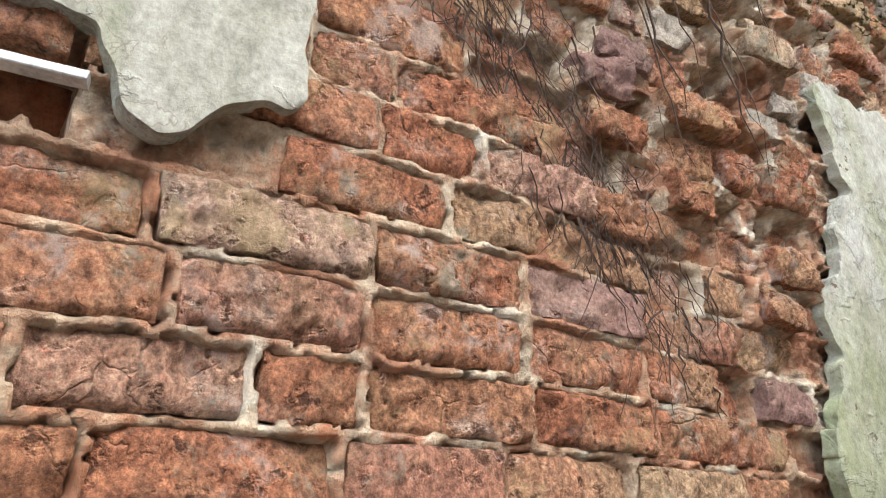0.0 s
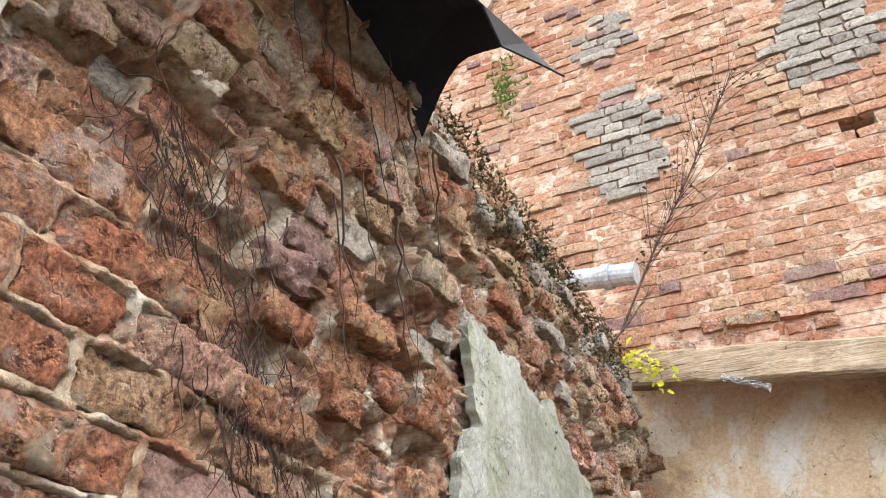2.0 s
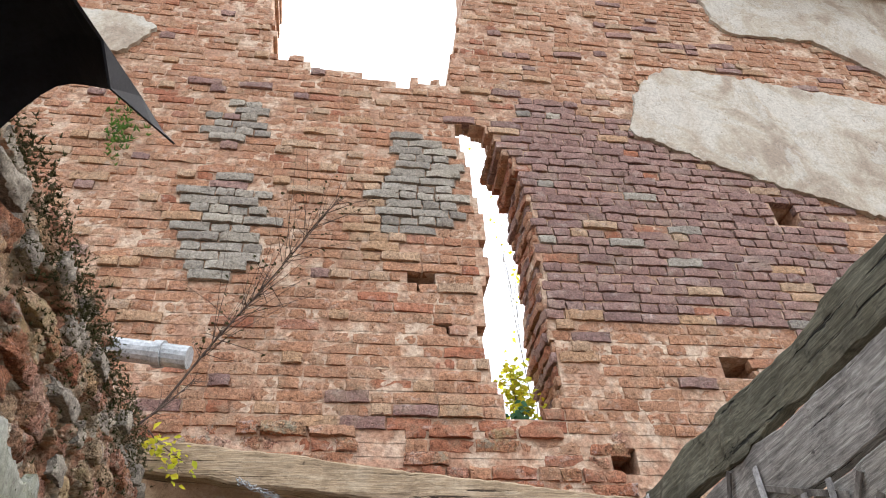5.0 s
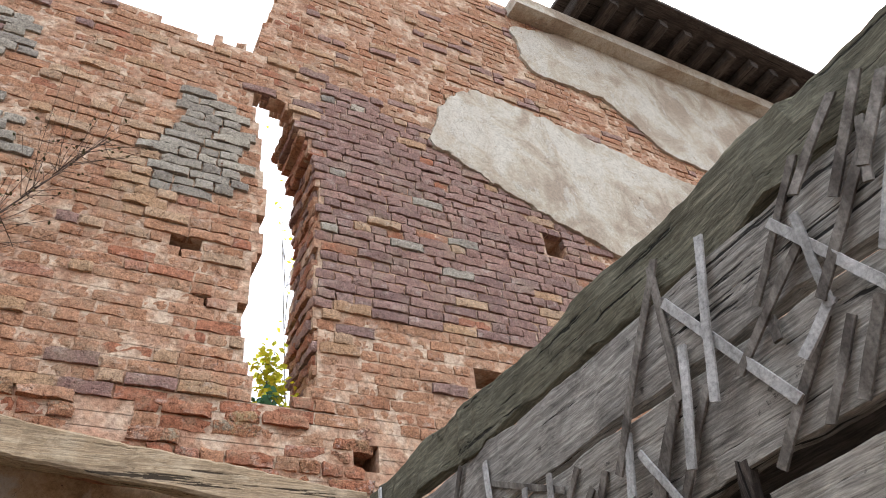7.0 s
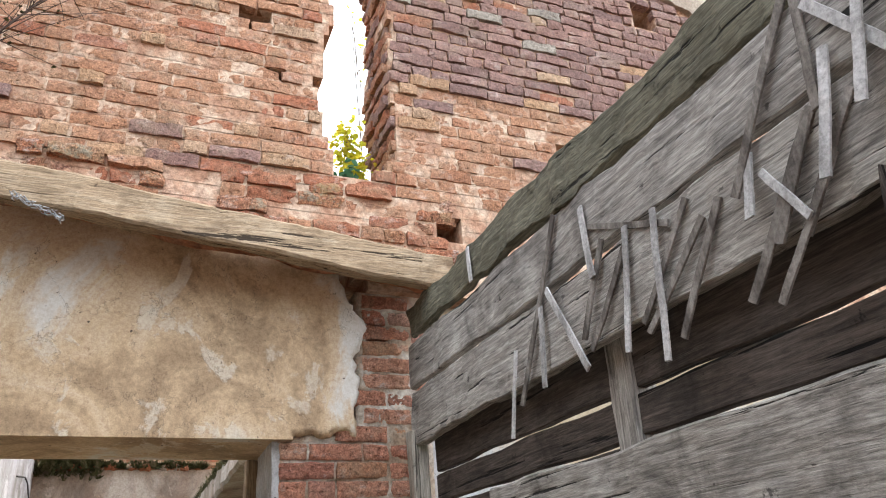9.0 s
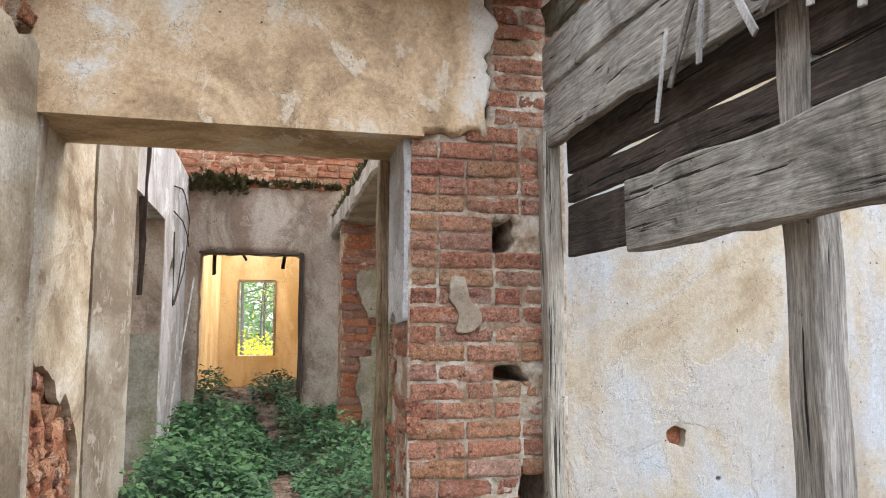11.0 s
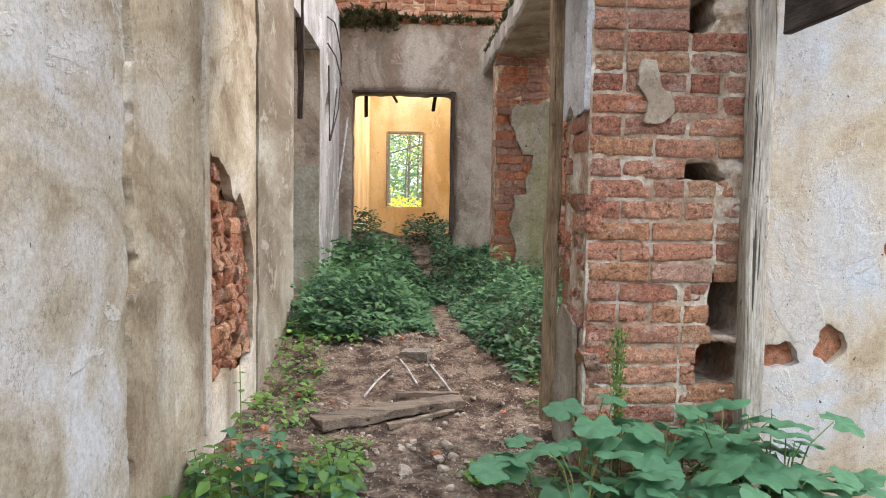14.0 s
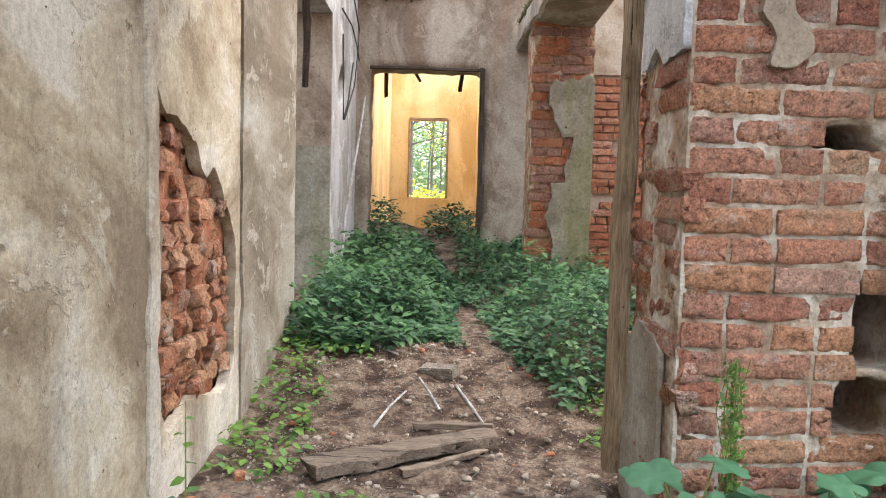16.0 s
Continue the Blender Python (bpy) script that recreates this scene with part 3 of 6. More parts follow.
def ground_z(x, y):
    z = interpolate(PROFILE, y) - 0.3 * min(1.0, max(0.0, (x - 1.36) / 0.25))
    if -1.2 < x < 1.4 and 2 < y < 15:
        z += 0.09 * max(0.0, (abs(x + 0.05) - 0.45)) * (1 if y > 3.4 else 0.3)
        z += 0.035 * n3(x * 1.3, y * 1.3, 2.0) + 0.022 * n3(x * 5, y * 5, 7.0) + 0.013 * n3(x * 14, y * 14, 1.0) + 0.006 * n3(x * 37, y * 37, 3.0)
        if 9.0 < y < 12.5:
            z += 0.10 * n3(x * 3, y * 3, 4.0)
    return z


def lines(spans):
    out = []
    for a, b, s in spans:
        n = max(1, round((b - a) / s))
        out += [a + (b - a) * i / n for i in range(n)]
    return out + [spans[-1][1]]


gx = lines([(-3000, -300, 900), (-300, -40, 80), (-40, -6, 8), (-6, -1.3, 0.6), (-1.3, 1.6, 0.035), (1.6, 6, 0.6), (6, 40, 8), (40, 300, 80), (300, 3000, 900)])
gy = lines([(-3000, -300, 900), (-300, -40, 80), (-40, -4, 8), (-4, 2.2, 0.4), (2.2, 6.2, 0.03), (6.2, 15, 0.08), (15, 40, 2), (40, 300, 60), (300, 3000, 900)])
gv = [(x, y, ground_z(x, y) if -6 <= x <= 6 and -4 <= y <= 16 else -0.1 + 0.4 * (y > 14)) for y in gy for x in gx]
w = len(gx)
me = bpy.data.meshes.new("ground")
me.from_pydata(gv, [], [(j * w + i, j * w + i + 1, (j + 1) * w + i + 1, (j + 1) * w + i) for j in range(len(gy) - 1) for i in range(w - 1)])
me.shade_smooth()
structure(mesh_part("ground", me, M["earth"]), "bare brown trodden earth with rubble and dust", "ground")

# -- the brick wall beside the start --
FACE = -0.865


def left_top(y):
    return 3.2 + 0.6 * min(1.0, max(0.0, (0.4 - y) / 0.4)) + 0.06 * n3(y * 2.1, 0.3, 1.0) + 0.035 * n3(y * 9, 0.7, 2.0) - 0.25 * max(0.0, (y - 2.55) / 0.65)


NICHE = [(-0.80, 1.95), (-0.46, 1.96), (-0.45, 2.07), (-0.55, 2.06), (-0.8, 2.03)]
PATCH_HIGH = [(-0.62, 2.06), (-0.45, 2.07), (-0.43, 1.985), (-0.39, 1.965), (-0.35, 1.985), (-0.31, 2.03), (-0.23, 2.03), (-0.225, 2.09), (-0.24, 2.12), (-0.23, 2.2), (-0.28, 2.39), (-0.31, 2.72), (-0.7, 2.8)]
PATCH_LOW = [(0.85, -0.3), (0.85, 1.66), (0.81, 1.78), (0.83, 1.95), (1.04, 2.3), (1.01, 2.52), (1.35, 2.57), (1.53, 2.51), (1.93, 2.37), (2.07, 2.24), (2.52, 2.0), (2.52, -0.3)]
SOCKETS = [(0.69, 2.48, 0.06), (0.40, 2.30, 0.055), (1.02, 2.72, 0.05), (0.62, 2.14, 0.05)]


def in_socket(u, z, grow=0.0):
    return any(abs(u - a) < s + grow and abs(z - b) < s * 0.62 + grow for a, b, s in SOCKETS)


def decay(u, z):
    """How far the brick face has weathered back."""
    root = math.exp(-(((u - 0.05) * 0.69 + (z - 2.33) * 0.72) / 0.11) ** 2) * (1 if 1.6 < z < 2.7 else 0)
    n = max(0.0, n3(u * 2.3, z * 2.3, 5.0))
    loose = min(1.0, max(0.0, (z - 1.95 + 0.5 * (u - 0.1)) / 0.5))
    return 0.045 * root + 0.03 * n + loose * (0.02 * n3(u * 5, z * 5, 8.0) + 0.008)


LEFT_COURSE, LEFT_BASE = 0.084, 1.1


def looseness(u, z):
    """0 where the face still stands, 1 where it has crumbled, towards the top and the roots."""
    return min(1.0, max(0.0, (z - 1.98 + 0.55 * (u - 0.1) + 0.25 * n3(u * 3, z * 3, 4.4)) / 0.45))


def left_sag(u, z):
    return 0.016 * n3(u * 0.9, z * 0.7, 2.5) + 0.008 * n3(u * 3.1, z * 2.3, 3.5)


def left_layout():
    """Courses of the eroded wall: for each brick its ends, setback, tilt, chipped corner, roughness and whether it has fallen out."""
    r = random.Random(2)
    rows, z = [], LEFT_BASE
    while z < 3.9:
        u, row = -1.7 - r.uniform(0, 0.25), []
        while u < 3.2:
            k = looseness(u + 0.08, z)
            length = r.choice((0.25, 0.235, 0.22, 0.245, 0.13, 0.125, 0.165) if k < 0.3 else (0.12, 0.15, 0.09, 0.19, 0.13))
            back = 0.8 * decay(u + length / 2, z) + r.uniform(-0.006, 0.009) + k * (r.uniform(-0.03, 0.03) if r.random() < 0.75 else 0.065)
            row.append((u, u + length, back, r.uniform(-0.05, 0.05) * (1 + k), r.uniform(-0.10, 0.10) * (1 + 0.8 * k), r.uniform(0, 6.28), r.uniform(0.2, 0.9), r.uniform(0.6, 1.4), r.random() < 0.012 + 0.03 * k))
            u += length
        rows.append(row)
        z += LEFT_COURSE
    return rows


LEFT_ROWS = left_layout()


def left_brick(u, z):
    """The brick under a point of the face and how deep the point lies inside its outline."""
    v = (z - LEFT_BASE - left_sag(u, z)) / LEFT_COURSE
    k = math.floor(v)
    if not 0 <= k < len(LEFT_ROWS):
        return None, 0.0
    for b in LEFT_ROWS[k]:
        if b[0] <= u < b[1]:
            return b, min(u - b[0], b[1] - u, (v - k) * LEFT_COURSE, (k + 1 - v) * LEFT_COURSE)
    return None, 0.0


def left_mortar(u, z):
    """Depth of mortar and hollows behind the outer plane."""
    if z < 1.35:
        return 0.012 + 0.006 * n3(u * 9, z * 9, 1)
    k = looseness(u, z)
    wu, wz = u + 0.007 * n3(u * 22, z * 22, 1.0) + 0.004 * n3(u * 60, z * 60, 2.0), z + 0.006 * n3(u * 22, z * 22, 7.0) + 0.004 * n3(u * 60, z * 60, 9.0)
    b, inside = left_brick(wu, wz)
    crumb = 0.006 * n3(u * 14, z * 20, 3.0) + 0.008 * (abs(n3(u * 30, z * 36, 5.0)) - 0.25) + 0.007 * (abs(n3(u * 62, z * 66, 6.0)) - 0.25) + 0.003 * n3(u * 110, z * 110, 4.0)
    d = 0.006 + 0.7 * decay(u, z) + crumb * (1 + 0.6 * k) + 0.018 * max(0.0, n3(u * 6, z * 8, 12.0))
    if b is None:
        return d
    if inside < 0.0075:
        return d + k * (0.4 * b[2] - 0.045 * max(0.0, n3(u * 4, z * 15, 8.0)) + 0.014)
    return max(d, b[2]) + ((0.055 + 1.5 * crumb) if b[8] else 0.022) + crumb


us = lines([(-1.9, -0.8, 0.04), (-0.8, 1.0, 0.0062), (1.0, 3.19, 0.0105)])
zs = lines([(-0.2, 1.4, 0.05), (1.4, 2.8, 0.0062), (2.8, 3.9, 0.011)])
near, front, rim_index, faces = {}, [], {}, []


def left_vertex(i, j):
    if (i, j) not in near:
        u, z = us[i], zs[j]
        near[i, j] = len(front)
        front.append((FACE - left_mortar(u, z), u + 0.003 * n3(u * 50, z * 50, 21), z + 0.003 * n3(u * 50, z * 50, 31)))
    return near[i, j]


def left_rim(i, j):
    if (i, j) not in rim_index:
        x, u, z = front[left_vertex(i, j)]
        rim_index[i, j] = len(front)
        front.append((FACE - 0.135, u, z))
    return rim_index[i, j]


def left_keep(i, j):
    if not (0 <= i < len(us) - 1 and 0 <= j < len(zs) - 1):
        return False
    u, z = (us[i] + us[i + 1]) / 2, (zs[j] + zs[j + 1]) / 2
    return z < left_top(u) and not in_socket(u, z) and not inside_polygon(NICHE, u, z)


kept = {(i, j) for i in range(len(us) - 1) for j in range(len(zs) - 1) if left_keep(i, j)}
for i, j in kept:
    faces.append((left_vertex(i, j), left_vertex(i + 1, j), left_vertex(i + 1, j + 1), left_vertex(i, j + 1)))
    for di, dj, a, b in ((0, -1, (i, j), (i + 1, j)), (1, 0, (i + 1, j), (i + 1, j + 1)), (0, 1, (i + 1, j + 1), (i, j + 1)), (-1, 0, (i, j + 1), (i, j))):
        if (i + di, j + dj) not in kept:
            faces.append((left_vertex(*b), left_vertex(*a), left_rim(*a), left_rim(*b)))
me = bpy.data.meshes.new("wall_left")
me.from_pydata(front, [], faces)
me.shade_smooth()
wall_left = mesh_part("wall_left", me, M["mortar"])
structure(wall_left, "eroded old red brick wall with crumbling mortar and dangling roots")
solid("wall_left_core", M["core"], "inner masonry of the eroded brick wall", (-1.33, FACE - 0.135, -1.9, 3.19, -0.2, 3.05))
sheet("plaster", facing_east(FACE + 0.022), -0.9, 0.0, 1.9, 2.9, 0.012, lambda u, z: inside_polygon(PATCH_HIGH, u, z), 0.034, M["plaster_grey"], wall_left, "remnant of pale grey plaster with a broken edge", 0.006, 0.012)
sheet("plaster", facing_east(FACE + 0.004), 0.7, 2.52, 1.60, 2.7, 0.011, lambda u, z: inside_polygon(PATCH_LOW, u + 0.07 * n3(u * 5, z * 5, 2.0), z + 0.09 * n3(u * 4, z * 4, 6.0)), 0.03, M["plaster_grey"], wall_left, "grey-green damp plaster with a crumbled edge", 0.008, 0.035, False, 6)
sheet("plaster", facing_east(FACE + 0.010), 0.7, 2.52, -0.2, 1.60, 0.02, lambda u, z: inside_polygon(PATCH_LOW, u, z), 0.03, M["plaster_left"], wall_left, "damp grey and white limewashed plaster on the lower wall", 0.008, 0.03, False, 5)

# -- first cross wall: lintel, pier, tall brick gable --
def bed(u):
    """Height at which the brickwork starts over the sloping beam."""
    return 3.31 - 0.115 * (u + 1.0)


lintel = sheet("wall_lintel", facing_south(3.17), -1.33, 1.17, 2.212, 3.36, 0.014, lambda u, z: z < bed(u) + 0.04 and u < 1.04 + 0.07 * n3(z * 4.5, 3, 0) + 0.025 * n3(z * 17, 1, 0) + 0.02 * n3(z * 45, 1, 0) - 0.10 * max(0.0, (z - 2.8) / 0.2) and (u < 0.72 or z > 2.225 + 0.12 * abs(n3(u * 8, 2, 0))), 0.50,
               M["plaster_lintel"], None, "", 0.005, 0.014, False, 2, True)
structure(lintel, "buff plastered lintel wall over the doorway, damp stained")
PIER_HOLES = [[(1.03, 1.15), (1.06, 1.205), (1.16, 1.20), (1.22, 1.13), (1.10, 1.14)], [(1.16, 0.54), (1.18, 0.76), (1.32, 0.77), (1.32, 0.50), (1.22, 0.5)],
              [(1.10, 0.33), (1.14, 0.49), (1.32, 0.47), (1.32, 0.30)], [(1.04, 1.72), (1.06, 1.84), (1.14, 1.85), (1.17, 1.76), (1.12, 1.71)],
              [(1.08, 2.71), (1.10, 2.82), (1.17, 2.82), (1.18, 2.70)]]


def in_hole(u, z):
    a, b = u + 0.022 * n3(u * 17, z * 17, 3), z + 0.018 * n3(u * 17, z * 17, 8)
    return any(inside_polygon(h, a, b) for h in PIER_HOLES)


pier = sheet("wall_pier", facing_south(3.2125), 0.665, 1.40, -0.2, 2.96, 0.012, lambda u, z: not in_hole(u, z) and (u > 1.03 or z < 2.25), 0.41, M["mortar_pale"], None, "", 0.008, 0.01, False, 8)
structure(pier, "red brick door pier with pale mortar, plaster mostly gone")
solid("wall_pier_core", M["core"], "inner masonry of the brick pier", (0.672, 1.40, 3.61, 3.67, -0.2, 2.22), (1.08, 1.40, 3.61, 3.67, 2.22, 2.96))
wall_right = sheet("wall_right", facing_south(3.30), 1.40, 5.2, -0.6, 2.95, 0.015,
                   lambda u, z: not any(((u - a) / w) ** 2 + ((z - b) / h) ** 2 < 1 + 0.9 * n3(u * 22, z * 22, 5) for a, b, w, h in ((1.99, 0.86, 0.055, 0.045), (1.73, 0.46, 0.07, 0.075), (1.50, 0.42, 0.12, 0.05), (2.2, 0.66, 0.03, 0.012))), 0.06,
                   M["plaster_blue"], None, "", 0.005, 0.012, False, 12)
structure(wall_right, "limewashed blue-white and buff plaster wall with holes")
solid("wall_right_core", M["core"], "masonry behind the plaster", (1.40, 5.2, 3.35, 3.68, -0.6, 2.95))

# the tall gable: left and right edges of its openings by height
CRACK_L = [(3.55, 0.95), (3.63, 0.88), (4.11, 0.79), (4.64, 0.85), (5.04, 0.87), (5.53, 0.82), (6.02, 0.73), (6.14, 0.80)]
CRACK_R = [(3.55, 1.02), (3.66, 1.2), (3.82, 1.26), (4.3, 1.21), (4.96, 1.24), (5.57, 1.21), (6.02, 1.03), (6.14, 0.86)]
# putlog holes; the last is a small hole in place of a notched shadow
SOCKETS_AND_SHADOW = [(0.43, 4.53, 0.09, 0.045), (3.24, 5.35, 0.10, 0.10), (2.41, 3.98, 0.11, 0.07), (1.54, 3.34, 0.075, 0.07), (0.56, 4.20, 0.06, 0.03)]
GABLE_TOP = 8.9


def sill(u):
    return 6.62 + 0.12 * n3(u * 2.5, 0, 1) + 0.05 * n3(u * 9, 0, 2) - (0.14 if 0.28 < u < 0.42 else 0) + (0.12 if u < -0.4 else 0)


def gable_solid(u, z, depth=0.0):
    if z > GABLE_TOP or u < -4.5 or u > 9 or (-1.3 < u < 1.06 and z < bed(u)):
        return False
    j = 0.035 * n3(round(z / COURSE) * 3.7, 0.5, 0)
    zz = z - depth * 1.35 * min(1.0, max(0.0, (z - 4.9) / 0.9))
    if 3.55 < zz < 6.14 and interpolate(CRACK_L, zz) + j < u < interpolate(CRACK_R, zz) + j * 0.6:
        return False
    left = interpolate([(6.4, -0.70), (6.76, -0.71), (7.58, -0.79), (9, -0.80)], z) + j
    right = interpolate([(6.4, 0.70), (6.58, 0.71), (7.9, 0.94), (9, 1.0)], z) + j
    if z > sill(u) and left < u < right:
        return False
    return not any(abs(u - a) < w and abs(z - b) < h for a, b, w, h in SOCKETS_AND_SHADOW)


bm = bmesh.new()
z = 2.96
while z < GABLE_TOP:
    zc = z + COURSE / 2
    for front, rear in ((0.0, 0.12), (0.12, 0.24), (0.24, 0.36), (0.36, 0.50)):
        u, s, start = -4.5, 0.03, None
        while u <= 9.0 + s:
            ok = gable_solid(u, zc, front) and u <= 9.0
            if ok and start is None:
                start = u
            if not ok and start is not None:
                box(bm, start, u, 3.158 + front, 3.158 + rear, z - 0.002, z + COURSE + 0.002)
                start = None
            u += s if -1.2 < u < 3.6 else 0.1
    z += COURSE
gable = structure(part("wall_gable", bm, M["mortar_pink"]), "tall ruined red brick wall with a crack and a window opening")
solid("wall_gable_fill", M["core"], "rubble filling of the tall wall's putlog holes", (0.3, 0.72, 3.45, 3.6, 4.05, 4.7), (3.0, 3.5, 3.4, 3.6, 5.2, 5.5), (2.2, 2.6, 3.4, 3.6, 3.8, 4.1), (1.4, 1.7, 3.4, 3.6, 3.2, 3.45))

# -- second room: side walls, door wall --
HOLE = [(3.29, 1.30), (3.36, 1.28), (3.43, 1.20), (3.52, 1.20), (3.62, 1.17), (3.71, 1.12), (3.82, 1.02), (3.90, 1.06), (4.02, 0.99), (4.08, 0.90), (4.21, 0.78), (4.23, 0.50), (4.19, 0.27), (4.10, 0.18), (3.90, 0.20), (3.71, 0.27), (3.50, 0.20), (3.38, 0.24), (3.34, 0.40), (3.27, 0.60), (3.36, 0.72), (3.40, 0.85), (3.32, 0.95), (3.30, 1.10)]
strip = sheet("wall_jamb", facing_east(-0.832), 2.44, 3.24, -0.2, 2.75, 0.014, lambda u, z: z < 2.45 + 0.2 * n3(u * 5, 1, 1) and u > 2.50 + 0.016 * n3(z * 6, 0, 1) + 0.014 * n3(z * 21, 0, 4) + (0.03 if abs(z - 0.82) < 0.05 else 0), 0.04, M["plaster_buff"], None, "", 0.006, 0.015, False, 21)
structure(strip, "brown streaked plaster on the wall beside the doorway")
wall_hall = sheet("wall_hall", facing_east(-0.845), 3.24, 5.46, -0.2, 3.1, 0.02, lambda u, z: not inside_polygon(HOLE, u, z), 0.05, M["plaster_buff"], None, "", 0.006, 0.018, False, 22)
structure(wall_hall, "grey and buff plaster wall with a long brick wound")
sheet("plaster_edge", facing_east(-0.822), 3.2, 3.31, 0.1, 2.3, 0.015, lambda u, z: abs(u - 3.255 - 0.012 * n3(z * 5, 0, 2)) < 0.035, 0.025, M["plaster_upper"], wall_hall, "pale broken edge of a thick plaster coat", 0.006, 0.012, False, 23)
sheet("brick_core", facing_east(-0.905), 3.2, 4.3, 0.0, 1.55, 0.018, lambda u, z: True, 0.03, M["core"], wall_hall, "crumbling orange brick in the wound", 0.03, 0.0, False, 24)
sheet("plaster", facing_east(-0.831), 4.24, 5.46, -0.2, 3.1, 0.03, lambda u, z: u > 4.28 + 0.012 * n3(z * 5, 0, 7), 0.014, M["plaster_hall"], wall_hall, "greyer second coat of plaster", 0.005, 0.012, False, 29)
solid("wall_hall_core", M["core"], "masonry of the hall's side wall", (-1.33, -0.93, 3.19, 5.455, -0.2, 3.05))
structure(sheet("wall_hall_far", facing_east(-0.84), 7.0, 8.9, -0.2, 3.1, 0.05, lambda u, z: ((u - 7.75) / 0.32) ** 2 + ((z - 1.93 - 0.3 * (u - 7.75)) / 0.15) ** 2 > 1, 0.47, M["plaster_white"], None, "", 0.006, 0.015, False, 25, True),
          "whitewashed plaster wall with an electrical chase")
structure(sheet("wall_over_opening", facing_east(-0.842), 5.455, 7.005, 2.35, 3.1, 0.05, lambda u, z: True, 0.46, M["plaster_white"], None, "", 0.006, 0.01, False, 26, True), "plastered wall over the side opening")
solid("wall_side_room", M["plaster_buff"], "plastered wall of the side room", (-4.6, -4.5, -9.0, 9.2, -0.2, 2.6), (-4.5, -1.3, 9.0, 9.15, -0.2, 3.2))
structure(sheet("jamb_far", facing_south(6.985), -1.32, -0.843, -0.1, 2.34, 0.04, lambda u, z: True, 0.012, M["plaster_brown"], None, "", 0.004, 0.01, False, 27), "brown plastered door jamb with a grey dado", "jamb")
structure(sheet("dado", facing_south(6.972), -1.315, -0.845, -0.1, 1.33, 0.03, lambda u, z: True, 0.012, M["plaster_grey"], None, "", 0.004, 0.01, False, 28), "grey painted dado on the door jamb", "dado")

DOOR_L, DOOR_R, DOOR_T = -0.69, 0.46, 2.25
wall_far = sheet("wall_far", facing_south(8.82), -1.3, 4.5, -0.2, 3.02, 0.04, lambda u, z: not (DOOR_L < u < DOOR_R and z < DOOR_T + 0.03 * n3(u * 5, 0, 3)), 0.40, M["plaster_brown"], None, "", 0.006, 0.015, False, 30, True)
structure(wall_far, "damp brown plastered cross wall with a doorway")
sheet("plaster", facing_south(8.79), 1.25, 2.9, 2.15, 3.0, 0.04, lambda u, z: z > 2.24 + 0.05 * n3(u * 6, 0, 3), 0.028, M["plaster_upper"], wall_far, "cream plaster above the bare brickwork", 0.006, 0.015, False, 31)
bm = bmesh.new()
for i in range(40):
    zb = 3.0 + i * COURSE
    box(bm, -1.6, 4.5, 8.872 + 0.03 * n3(i * 1.7, 0, 0), 9.2, zb, zb + COURSE + 0.002)
wall_far_top = structure(part("wall_far_top", bm, M["mortar_pink"]), "ruined brickwork above the far doorway")
pier_far = tagged(new("brick_pier"), "red brick pier with torn plaster at the far opening", "pier")
bm = bmesh.new()
box(bm, 0.812, 1.33, 7.612, 8.05, -0.2, 2.46)
part("pier_core", bm, M["mortar"], pier_far)
solid("wall_yellow_room", M["plaster_yellow"], "ochre painted plaster wall of the end room",
      (-0.95, -0.80, 9.22, 14.5, -0.2, 3.1), (0.72, 0.9, 9.22, 14.5, -0.2, 3.1),
      (-0.95, -0.47, 14.5, 14.9, -0.2, 3.1), (0.21, 0.9, 14.5, 14.9, -0.2, 3.1), (-0.47, 0.21, 14.5, 14.9, -0.2, 0.90), (-0.47, 0.21, 14.5, 14.9, 2.30, 3.1))
solid("wall_behind", M["plaster_buff"], "plain plastered wall closing the first room", (-4.6, 9, -9.2, -9.0, -0.3, 1.6), (9.0, 9.2, -9.2, 9.2, -0.4, 2.6))

# -- timbers --
lintel_beam = tagged(new("timber_beam"), "bleached split timber beam bedded under the tall brick wall", "beam")
part("timber", beam_mesh((-1.0, 2.84, 3.195), (1.38, 2.84, 2.92), 0.09, 0.165, 3, 60, 0.012), M["beam_wood"], lintel_beam)
part("timber_fill", beam_mesh((-1.0, 3.02, 3.265), (1.38, 3.02, 2.99), 0.28, 0.05, 5, 60, 0.02), M["core"], lintel_beam, "crumbled brick rubble bedded behind the beam")
hall_beam = tagged(new("hall_beam"), "mossy concrete beam spanning to the far brick pier", "beam")
part("beam_body", beam_mesh((1.05, 3.6, 2.56), (1.05, 8.9, 2.56), 0.55, 0.20, 4, 30, 0.02), M["plaster_brown"], hall_beam)

# -- plank partition --
partition = tagged(new("plank_partition"), "weathered grey plank partition with torn laths, open below", "partition")
for i, (za, zb, drop) in enumerate(((2.672, 2.85, -0.035), (2.432, 2.648, -0.02), (2.165, 2.408, -0.01))):
    part("board", beam_mesh((1.295, 3.14, (za + zb) / 2 + 0.02), (1.295, -1.3, (za + zb) / 2 + drop), 0.045, zb - za, 10 + i, 110, 0.020 if i == 0 else 0.010), M["board_top" if i == 0 else "wood_y"], partition)
# set-back boards, in the darker of the two wood tones
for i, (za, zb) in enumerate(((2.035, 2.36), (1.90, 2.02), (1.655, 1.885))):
    part("board", beam_mesh((1.385, 3.1, (za + zb) / 2 + 0.03), (1.385, -1.3, (za + zb) / 2 - 0.03), 0.035, zb - za, 20 + i, 40, 0.006), M["dark_wood_y"], partition, "dark board set behind the others")
part("rail", beam_mesh((1.325, 2.42, 1.765), (1.325, -1.3, 1.715), 0.07, 0.25, 31, 40, 0.01), M["pale_board"], partition, "grey weathered rail")
